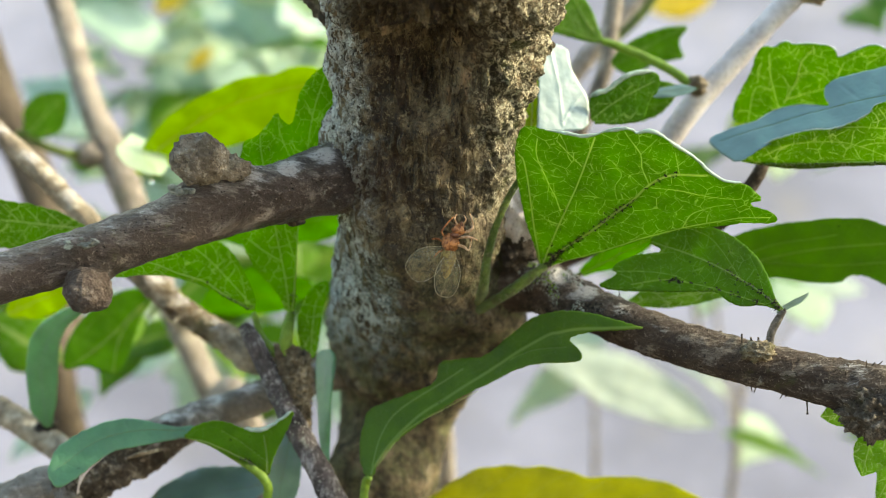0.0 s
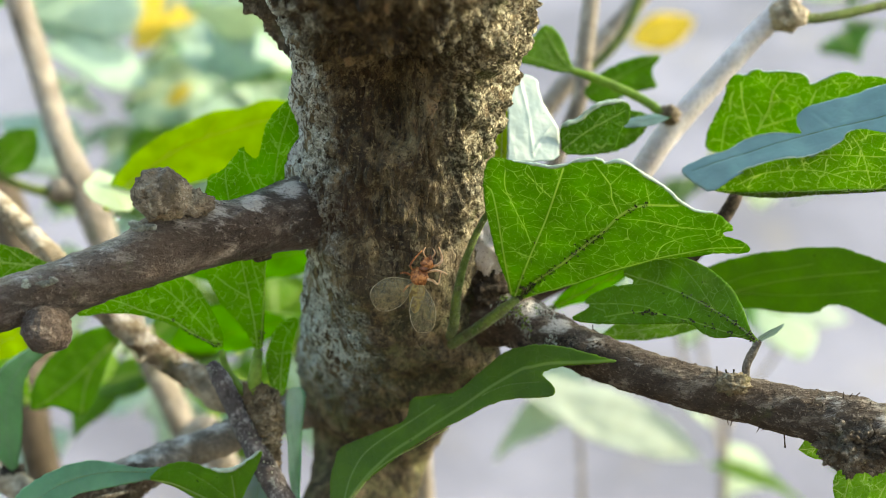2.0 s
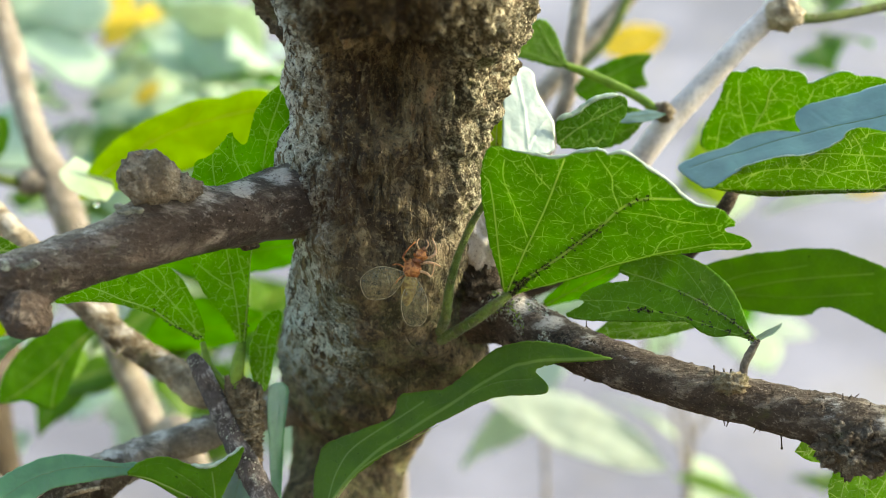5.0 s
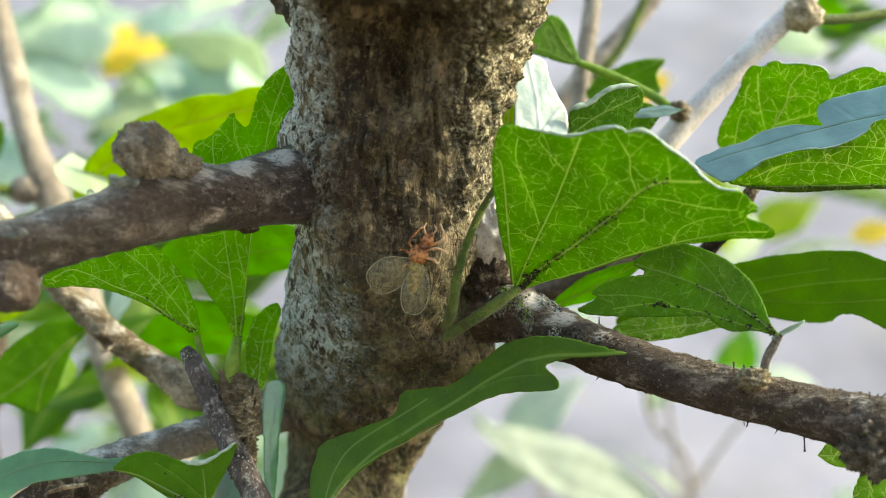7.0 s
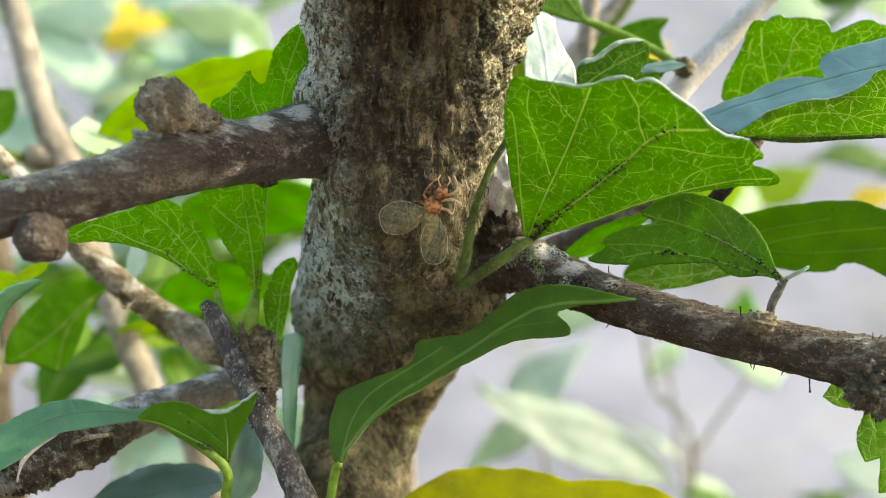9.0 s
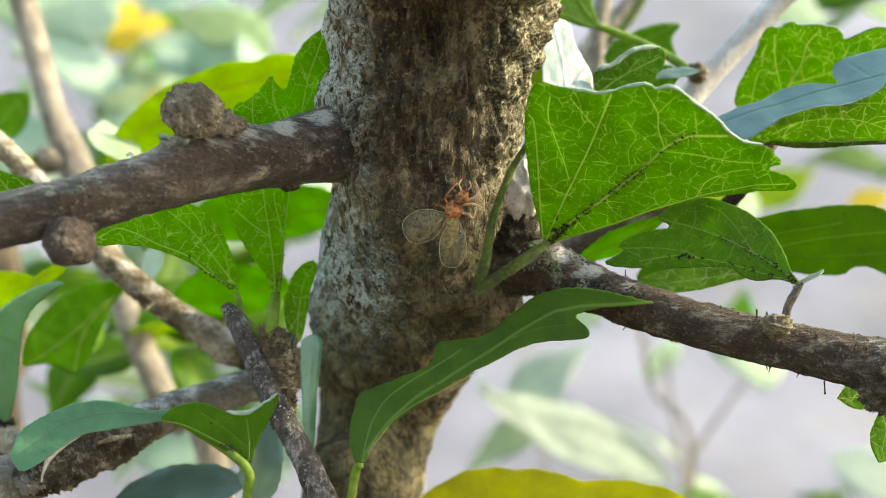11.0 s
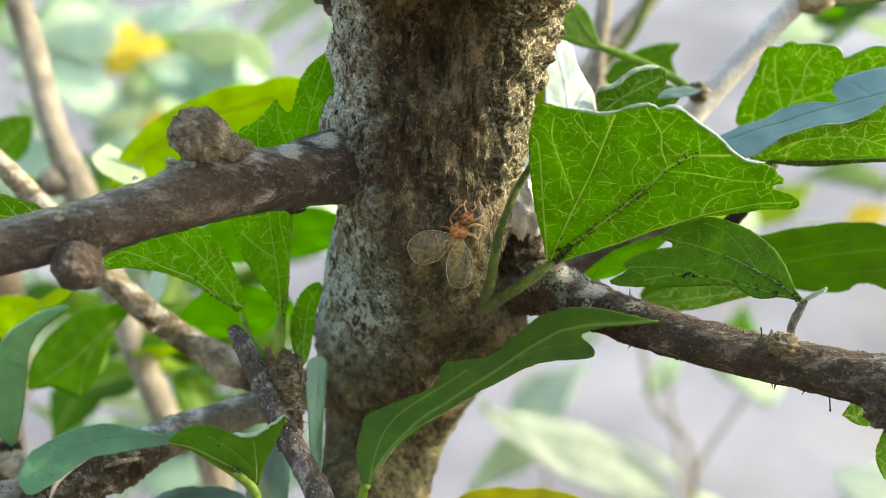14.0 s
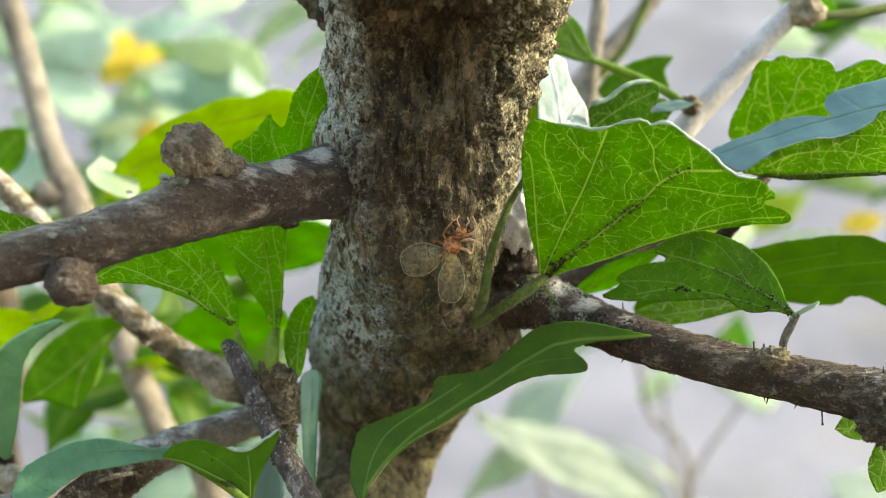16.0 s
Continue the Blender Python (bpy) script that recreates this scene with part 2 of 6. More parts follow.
def trunk_material():
    """Bark of the trunk: dark, flaky and gritty; furrowed at the top, olive lower down, with blue-grey lichen on its
    west side, whitened at the edge for skylight, and pale grains on its east side that put sunlight into the colour.
    """
    m = Mat("trunk_bark")
    x, z = m.axis(0), m.axis(2)
    big, mid = m.noise(70, 5, 0.65, (1, 1, 0.7)), m.noise(260, 6, 0.7, (1, 1, 0.6), 0.4)
    furrow = m.noise(300, 5, 0.65, (1, 1, 0.20), 0.35)
    fine, grit, tiny = m.noise(900, 5, 0.75), m.noise(1500, 4, 0.75), m.noise(2400, 4, 0.7)
    chips = m.cells(300, "F1", 0.002, (1, 1, 0.7), "Color")
    seams = m.cells(300, wobble=0.002, stretch=(1, 1, 0.7))
    one, two = m.split(chips, 0), m.split(chips, 1)
    c = m.mix(m.ramp(big, 0.36, 0.64), (0.095, 0.068, 0.040), (0.225, 0.172, 0.102))
    c = m.mix(m.ramp(mid, 0.53, 0.61, 0.0, 0.7), c, (0.34, 0.27, 0.17))
    c = m.mix(m.ramp(mid, 0.40, 0.48, 0.9, 0.0), c, (0.036, 0.025, 0.017))
    c = m.mix(m.ramp(one, 0.82, 0.86, 0.0, 0.6), c, (0.40, 0.31, 0.205))
    c = m.mix(m.ramp(two, 0.66, 0.70, 0.0, 0.55), c, (0.034, 0.022, 0.016))
    c = m.mix(m.ramp(m.noise(110, 5, 0.7, (1, 1, 0.8)), 0.54, 0.62, 0.0, 0.4), c, (0.31, 0.25, 0.165))
    c = m.mix(m.ramp(m.noise(95, 5, 0.7, (1, 1.3, 0.8)), 0.52, 0.60, 0.0, 0.75), c, (0.040, 0.030, 0.021))
    olive = m.math("MULTIPLY", m.ramp(m.noise(130, 5, 0.7), 0.42, 0.58), m.ramp(z, 0.004, -0.016, 0.15, 0.9))
    c = m.mix(olive, c, m.mix(m.ramp(mid, 0.4, 0.6), (0.048, 0.050, 0.024), (0.18, 0.178, 0.085)))
    c = m.mix(m.math("MULTIPLY", m.ramp(furrow, 0.41, 0.49, 1.0, 0.0), m.ramp(z, 0.004, 0.026, 0.2, 0.85)), c, (0.040, 0.023, 0.016))
    c = m.mix(m.math("MULTIPLY", m.ramp(furrow, 0.57, 0.66), m.ramp(z, 0.010, 0.028, 0.0, 0.75)), c, (0.36, 0.24, 0.15))
    c = m.mix(m.ramp(fine, 0.55, 0.62, 0.0, 0.65), c, (0.31, 0.26, 0.165))
    c = m.mix(m.ramp(fine, 0.37, 0.45, 0.85, 0.0), c, (0.018, 0.014, 0.010))
    c = m.mix(m.ramp(grit, 0.58, 0.68, 0.0, 0.32), c, (0.37, 0.31, 0.21))
    c = m.mix(m.ramp(grit, 0.34, 0.43, 0.55, 0.0), c, (0.016, 0.012, 0.009))
    # East flank: grit and base lightened so that the colour looks sunlit.
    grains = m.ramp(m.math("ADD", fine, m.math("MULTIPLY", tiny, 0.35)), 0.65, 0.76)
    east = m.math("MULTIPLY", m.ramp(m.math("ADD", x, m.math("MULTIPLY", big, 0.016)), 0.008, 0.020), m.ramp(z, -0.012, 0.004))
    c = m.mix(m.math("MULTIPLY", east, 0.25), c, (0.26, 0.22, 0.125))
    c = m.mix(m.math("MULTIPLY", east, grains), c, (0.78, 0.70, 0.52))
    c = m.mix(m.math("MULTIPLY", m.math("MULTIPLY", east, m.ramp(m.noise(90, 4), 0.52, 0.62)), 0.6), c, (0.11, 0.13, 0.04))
    wander = m.math("ADD", x, m.math("MULTIPLY", m.math("SUBTRACT", m.noise(100, 5, 0.7), 0.5), 0.026))
    wander = m.math("ADD", wander, m.ramp(z, -0.004, -0.022, 0.0, -0.006))
    west = m.math("MULTIPLY", m.ramp(wander, -0.0135, -0.0190), m.ramp(z, -0.046, -0.022))
    pits = m.math("MULTIPLY", m.ramp(m.noise(640, 4, 0.65, (1, 1, 0.5)), 0.41, 0.48), m.ramp(fine, 0.37, 0.46))
    thin = m.ramp(m.math("ADD", m.noise(300, 5, 0.75), m.ramp(wander, -0.018, -0.025, 0.0, 0.15)), 0.38, 0.52, 0.35, 1.0)
    # Lichen colour, whitened towards the edge in place of skylight.
    grey = m.mix(m.ramp(wander, -0.0175, -0.0245), m.mix(m.ramp(z, -0.018, 0.0), (0.22, 0.28, 0.28), (0.36, 0.36, 0.31)), m.mix(m.ramp(z, -0.018, 0.0), (0.58, 0.70, 0.73), (0.84, 0.86, 0.84)))
    grey = m.mix(m.ramp(grit, 0.52, 0.60, 0.0, 0.7), grey, (0.80, 0.85, 0.84))
    grey = m.mix(m.ramp(grit, 0.38, 0.44, 0.8, 0.0), grey, (0.06, 0.075, 0.07))
    west = m.math("MULTIPLY", west, m.math("MULTIPLY", pits, thin))
    west = m.math("MULTIPLY", west, m.math("MAXIMUM", m.ramp(z, -0.012, 0.002), m.ramp(m.noise(230, 6, 0.75), 0.38, 0.52, 0.25, 1.0)))
    c = m.mix(west, c, grey)
    spot = m.t.nodes.new("ShaderNodeVectorMath")
    spot.operation = "DISTANCE"
    m.put(spot.inputs[0], m.co)
    spot.inputs[1].default_value = tuple(v * MM for v in (-15.1, 6.6, 7.4))
    collar = m.ramp(m.math("ADD", spot.outputs["Value"], m.math("MULTIPLY", m.noise(180, 5, 0.7), 0.008)), 0.008, 0.015, 0.75, 0.0)
    c = m.mix(m.math("MULTIPLY", collar, m.ramp(fine, 0.35, 0.6, 1.0, 0.5)), c, (0.075, 0.040, 0.027))
    h = m.math("ADD", m.math("MULTIPLY", mid, 0.9), m.math("MULTIPLY", fine, 0.7))
    h = m.math("ADD", h, m.math("MULTIPLY", m.math("MULTIPLY", east, grains), 0.5))
    h = m.math("ADD", h, m.math("ADD", m.math("MULTIPLY", west, 0.3), m.ramp(furrow, 0.38, 0.55, -0.5, 0.0)))
    h = m.math("ADD", h, m.math("ADD", m.math("MULTIPLY", one, 0.25), m.ramp(seams, 0.0, 0.08, -0.25, 0.0)))
    m.bump(m.math("ADD", h, m.math("MULTIPLY", grit, 0.35)), 0.0022, 1.0)
    return m.set(c, m.ramp(fine, 0.3, 0.7, 0.62, 0.92), 0.35)


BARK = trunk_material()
BARK_STUB = bark_material("stub_bark", (0.11, 0.08, 0.05), (0.27, 0.215, 0.14), (0.58, 0.50, 0.38), 0.6, 0.4, (0.6, 1, 1), 0.001, crackle=0.6)
BARK_FORK = bark_material("fork_bark", (0.055, 0.04, 0.028), (0.14, 0.105, 0.07), (0.38, 0.31, 0.23), 0.3, 0.3, (0.6, 1, 1), 0.0014, crackle=0.7)
BARK_LIMB = bark_material("limb_bark", (0.046, 0.030, 0.024), (0.125, 0.088, 0.072), (0.44, 0.38, 0.345), 0.45, 0.1, (0.35, 1, 1), 0.0013, (0.50, 0.53, 0.52), crackle=0.4, gloss=0.42, lit_worn=(0.60, 0.555, 0.55))
BARK_SIDE = bark_material("side_branch_bark", (0.048, 0.032, 0.025), (0.115, 0.08, 0.062), (0.46, 0.39, 0.33), 0.4, 0.2, (0.3, 1, 1), 0.0016, (0.60, 0.62, 0.57), crackle=0.45)
BARK_CRUMB = bark_material("crumbly_bark", (0.07, 0.052, 0.04), (0.20, 0.155, 0.12), (0.58, 0.50, 0.42), 0.5, 0.2, (1, 1, 1), 0.002, (0.55, 0.54, 0.48), crackle=1.0)
BARK_KNOB = bark_material("gall_bark", (0.19, 0.145, 0.105), (0.46, 0.37, 0.285), (0.74, 0.66, 0.56), 0.3, 0.1, (1, 1, 1), 0.0018, crackle=1.0)
BARK_TWIG = bark_material("twig_bark", (0.12, 0.08, 0.045), (0.50, 0.41, 0.31), (0.80, 0.72, 0.60), 0.3, 0.1, (0.6, 1, 0.6), 0.0009, crackle=0.8)
BARK_GREY = bark_material("grey_bark", (0.11, 0.095, 0.085), (0.26, 0.23, 0.20), (0.5, 0.46, 0.42), 0.5, 0.1, (0.5, 1, 0.5), 0.0006, crackle=0.4)
BARK_UPRIGHT = bark_material("upright_twig_bark", (0.045, 0.038, 0.040), (0.125, 0.105, 0.11), (0.46, 0.43, 0.45), 0.4, 0.0, (1, 1, 0.25), 0.0009, crackle=0.8)
LICHEN = bark_material("blue_lichen", (0.22, 0.23, 0.20), (0.40, 0.42, 0.38), (0.60, 0.61, 0.56), 0.9, 0.0, (1, 1, 1), 0.0008, (0.62, 0.68, 0.62))
BARK_FAR = bark_material("brown_stem_bark", (0.20, 0.165, 0.14), (0.41, 0.355, 0.315), (0.58, 0.52, 0.47), 0.3, 0.0, (1, 1, 0.4), 0.0008, (0.5, 0.48, 0.45), crackle=0.7)
# Darkened stem bark: the shade on one stem is in the colour.
BARK_SHADE = bark_material("shaded_stem_bark", (0.06, 0.045, 0.033), (0.13, 0.10, 0.075), (0.22, 0.18, 0.14), 0.2, 0.2, (1, 1, 0.4), 0.0008, crackle=0.5)
BARK_DARK = bark_material("dark_bark", (0.028, 0.02, 0.015), (0.07, 0.05, 0.038), (0.24, 0.19, 0.15), 0.15, 0.1, (1, 1, 1), 0.001)
BARK_SMOOTH = bark_material("smooth_pale_bark", (0.44, 0.39, 0.41), (0.66, 0.62, 0.66), (0.84, 0.81, 0.86), 0.1, 0.0, (1, 1, 0.4), 0.0002, (0.6, 0.6, 0.6), crackle=0.15, gloss=0.15)


def drop_material():
    m = Mat("water")
    m.b.inputs["Transmission Weight"].default_value, m.b.inputs["IOR"].default_value = 1.0, 1.33
    return m.set((0.95, 0.97, 1.0), 0.02, 0.5)


WATER = drop_material()


# ---- building helpers ----
def mesh_object(name, verts, faces, mat, parent=None, smooth=True, label=""):
    """One mesh object from world or local coordinates in metres."""
    me = bpy.data.meshes.new(name)
    me.from_pydata(verts, [], faces)
    me.materials.append(mat)
    if smooth:
        me.polygons.foreach_set("use_smooth", [True] * len(me.polygons))
    me.update()
    ob = new(name, me)
    if parent is not None:
        ob.parent = parent
    return tagged(ob, label)


def curve_through(points, n):
    """n+1 points on a Catmull-Rom curve through the given tuples (any number of components)."""
    p = np.array(points, float)
    p = np.vstack([2 * p[0] - p[1], p, 2 * p[-1] - p[-2]])
    out = []
    for s in np.linspace(0, len(p) - 3, n + 1):
        i = min(int(s), len(p) - 4)
        u = s - i
        a, b, c, d = p[i : i + 4]
        out.append(0.5 * (2 * b + (c - a) * u + (2 * a - 5 * b + 4 * c - d) * u * u + (3 * b - a - 3 * c + d) * u**3))
    return np.array(out)


def limb(name, points, mat, parent=None, rings=60, sides=20, rough=0.06, knots=(), lumps=0.0, seed=0.0, label="", ridges=0.0, grit=0.0, flank=0.0, lit_worn=()):
    """A tapered, bumpy stem. points: (x, y, z, radius) in mm. rough: relief as a share of the radius;
    knots: (place, reach, height) in mm; the last argument: (place, reach, strength) in mm of pale skin: light on upper
    sides put into colour, weathered or lichened bark."""
    c = curve_through(points, rings)
    pos, rad = c[:, :3] * MM, np.maximum(c[:, 3], 0.05) * MM
    verts, faces = [], []
    side = None
    for i in range(rings + 1):
        t = Vector(pos[min(i + 1, rings)] - pos[max(i - 1, 0)]).normalized()
        if side is None:
            side = t.cross(Vector((0, 1, 0)) if abs(t.y) < 0.9 else Vector((1, 0, 0))).normalized()
        side = (side - t * side.dot(t)).normalized()
        other = t.cross(side)
        for k in range(sides):
            a = 2 * math.pi * k / sides
            way = side * math.cos(a) + other * math.sin(a)
            p = Vector(pos[i]) + way * rad[i]
            q = p * 1000 + Vector((seed, seed * 0.7, -seed))
            d = noise.fractal(q * (1.1 / (rad[i] * 1000)) * 1.4, 0.9, 2.1, 4) * rough
            d += noise.fractal(q * 0.75, 0.8, 2.2, 3) * rough * 0.45
            d += lumps * (noise.noise(q * 0.16) + 0.5 * noise.noise(q * 0.37))
            push = 0.0
            for place, reach, high in knots:
                push += high * MM * math.exp(-(((p - Vector(place) * MM).length / (reach * MM)) ** 2))
            if ridges and p.z > -0.004:
                e = noise.noise(Vector((q.x * 0.55, q.y * 0.55, q.z * 0.09))) + 0.6 * noise.noise(Vector((q.x * 1.3, q.y * 1.3, q.z * 0.2)))
                d += ridges * (abs(e) - 0.3) * min(1.0, (p.z + 0.004) / 0.012)
            if grit:
                d += grit * max(0.0, noise.noise(q * 0.62) - 0.05) * (0.4 + 0.9 * max(0.0, noise.noise(q * 0.2)))
            if flank and p.x > 0.003:
                d += flank * min(1.0, (p.x - 0.003) / 0.006) * (max(0.0, noise.noise(q * 0.95)) + 0.6 * max(0.0, noise.noise(q * 1.9)) - 0.15)
            verts.append(p + way * (rad[i] * d + push))
    for i in range(rings):
        for k in range(sides):
            a, b = i * sides + k, i * sides + (k + 1) % sides
            faces.append((a, b, b + sides, a + sides))
    for i in (0, rings):
        verts.append(Vector(pos[i]))
        e, r0 = len(verts) - 1, i * sides
        for k in range(sides):
            a, b = r0 + k, r0 + (k + 1) % sides
            faces.append((e, b, a) if i == 0 else (e, a, b))
    ob = mesh_object(name, verts, faces, mat, parent, True, label)
    if lit_worn:
        co = np.array(verts) * 1000
        pale = np.zeros(len(co))
        for place, reach, strength in lit_worn:
            pale = np.maximum(pale, strength * np.exp(-((np.linalg.norm(co - np.array(place), axis=1) / reach) ** 2)))
        ob.data.attributes.new("lit_worn", "FLOAT", "POINT").data.foreach_set("value", pale)
    return ob


def lump(name, centre, size, mat, parent=None, rough=0.25, seed=0.0, grain=1.0, label="", n=22):
    """A knobbly rounded mass: centre and half sizes in mm."""
    verts, faces = [], []
    c, s = Vector(centre) * MM, Vector(size) * MM
    for i in range(n + 1):
        th = math.pi * i / n
        for k in range(2 * n):
            ph = math.pi * k / n
            w = Vector((math.sin(th) * math.cos(ph), math.sin(th) * math.sin(ph), math.cos(th)))
            d = 1 + rough * (noise.fractal(w * 1.7 * grain + Vector((seed, 0, seed)), 0.8, 2.0, 5) + 0.22 * noise.noise(w * 6 * grain + Vector((0, seed, 0))))
            verts.append(c + Vector((w.x * s.x, w.y * s.y, w.z * s.z)) * d)
    for i in range(n):
        for k in range(2 * n):
            a, b = i * 2 * n + k, i * 2 * n + (k + 1) % (2 * n)
            faces.append((a, a + 2 * n, b + 2 * n, b))
    return mesh_object(name, verts, faces, mat, parent, True, label)


def vein_of(mat):
    if mat in (LEAF_SKY, LEAF_PALE, LEAF_TEAL, LEAF_SHINE):
        return VEIN_DULL
    return VEIN_SOFT if mat in (LEAF_DEEP, LEAF_PLAIN, LEAF_MID) else VEIN


def leaf(base, tip, side, left, right, mat, parent, label="", arch=0.0, teeth=0.02, veins=5, stalk=None, stalk_size=0.9, thick=0.22, seed=0.0, rib=0.30, nu=100, nv=30):
    """A simple leaf with its blade as the part, and midrib, side veins and stalk under it.
    base, tip: ends of the midrib in mm; side: any point on the left half's side, which gives the blade's plane.
    left, right: half widths as shares of the length at even steps from base to tip; arch: rise of the midrib's middle."""
    b, t = Vector(base) * MM, Vector(tip) * MM
    u = t - b
    length = u.length
    u.normalize()
    v = Vector(side) * MM - b
    v = (v - u * v.dot(u)).normalized()
    n = u.cross(v)
    frame_of = Matrix((u, v, n)).transposed().to_4x4()
    frame_of.translation = b
    hl = curve_through([(w,) for w in left], 200)[:, 0]
    hr = curve_through([(w,) for w in right], 200)[:, 0]

    def at(s, w, rise=0.0):
        i = min(max(s, 0.0), 1.0) * 200
        h = np.interp(i, range(201), hl if w > 0 else hr)
        h = max(h, 0.0) * (1 + teeth * abs(w) ** 6 * (math.sin(s * 58 + seed) + 0.7 * math.sin(s * 31 + 2 * seed)))
        y = w * h * length
        z = arch * length * 4 * s * (1 - s)
        z += 0.02 * length * noise.noise(Vector((s * 5 + seed, w * 1.6, seed * 3))) * (0.3 + abs(w))
        return Vector((s * length, y, z + rise))

    verts, faces = [], []
    rows = 2 * nv + 1
    half = thick * MM / 2
    for layer in (half, -half):
        for i in range(nu + 1):
            for k in range(rows):
                w = abs(k - nv) / nv
                w = math.copysign(1 - (1 - w) ** 1.15, k - nv)
                verts.append(at(i / nu, w, layer * (1 - 0.6 * abs(w) ** 4)))
    size = (nu + 1) * rows
    for i in range(nu):
        for k in range(rows - 1):
            a = i * rows + k
            faces.append((a, a + rows, a + rows + 1, a + 1))
            faces.append((size + a, size + a + 1, size + a + rows + 1, size + a + rows))
        if i in (0, nu - 1):
            e = (i + (i > 0)) * rows
            for k in range(rows - 1):
                ends = (e + k, e + k + 1, size + e + k + 1, size + e + k)
                faces.append(ends if i == 0 else ends[::-1])
        for a, c in ((i * rows, (i + 1) * rows), ((i + 1) * rows + rows - 1, i * rows + rows - 1)):
            faces.append((a, size + a, size + c, c))
    blade = mesh_object("leaf", verts, faces, mat, None, True, label)
    blade.matrix_world = frame_of
    blade.parent = parent

    def ridge(name, path, r0, r1):
        pts = [at(s, w) for s, w in path]
        vs, fs = [], []
        for i, c in enumerate(pts):
            q = pts[min(i + 1, len(pts) - 1)] - pts[max(i - 1, 0)]
            q = q.normalized() if q.length > 0 else Vector((1, 0, 0))
            across = Vector((-q.y, q.x, 0)).normalized()
            r = (r0 + (r1 - r0) * i / (len(pts) - 1)) * MM
            vs += [c + across * r, c + Vector((0, 0, half + r * 0.8)), c - across * r, c - Vector((0, 0, half + r * 0.8))]
        for i in range(len(pts) - 1):
            for k in range(4):
                a, b2 = 4 * i + k, 4 * i + (k + 1) % 4
                fs.append((a, b2, b2 + 4, a + 4))
        return mesh_object(name, vs, fs, vein_of(mat), blade, True)

    lines = [([(s, 0.0) for s in np.linspace(0, 0.97, 30)], rib, rib * 0.3)]
    rng = random.Random(int(seed * 100) + 7)
    for sgn in (1, -1):
        for i in range(veins):
            s0 = 0.05 + 0.75 * (i + 0.5 * (sgn > 0)) / veins + rng.uniform(-0.02, 0.02)
            run = 0.165 * rng.uniform(0.8, 1.2)
            path = [(s0 + run * q**1.2, sgn * 0.92 * q) for q in np.linspace(0, 1, 12) if s0 + run * q**1.2 < 0.99]
            if len(path) > 2:
                lines.append((path, rib * 0.62, rib * 0.25))
    ridge("midrib", lines[0][0], rib * 0.55, rib * 0.15)
    for path, r0, r1 in lines[1:] if length > 0.02 else ():
        ridge("side_vein", path, r0 * 0.32, r1 * 0.32)
    # how near each point of the blade lies to a rib
    where = np.array([v[:2] for v in verts]) * 1000
    near = np.zeros(len(verts))
    for path, r0, r1 in lines:
        pts = np.array([at(s, w)[:2] for s, w in path]) * 1000
        for i in range(len(pts) - 1):
            p0, p1 = pts[i], pts[i + 1]
            d = p1 - p0
            k = np.clip(((where - p0) @ d) / max(d @ d, 1e-9), 0, 1)
            far = np.hypot(*(where - p0 - k[:, None] * d).T)
            r = r0 + (r1 - r0) * i / (len(pts) - 1)
            near = np.maximum(near, np.clip(1.0 - 0.45 * far / r, 0, 1))
    blade.data.attributes.new("rib", "FLOAT", "POINT").data.foreach_set("value", near)
    if stalk:
        ob = limb("petiole", [(*p, stalk_size) for p in stalk] + [(*base, stalk_size * 0.8)], STALK, None, 24, 10, 0.06, seed=seed)
        ob.parent = blade
        ob.matrix_parent_inverse = frame_of.inverted()
    return blade


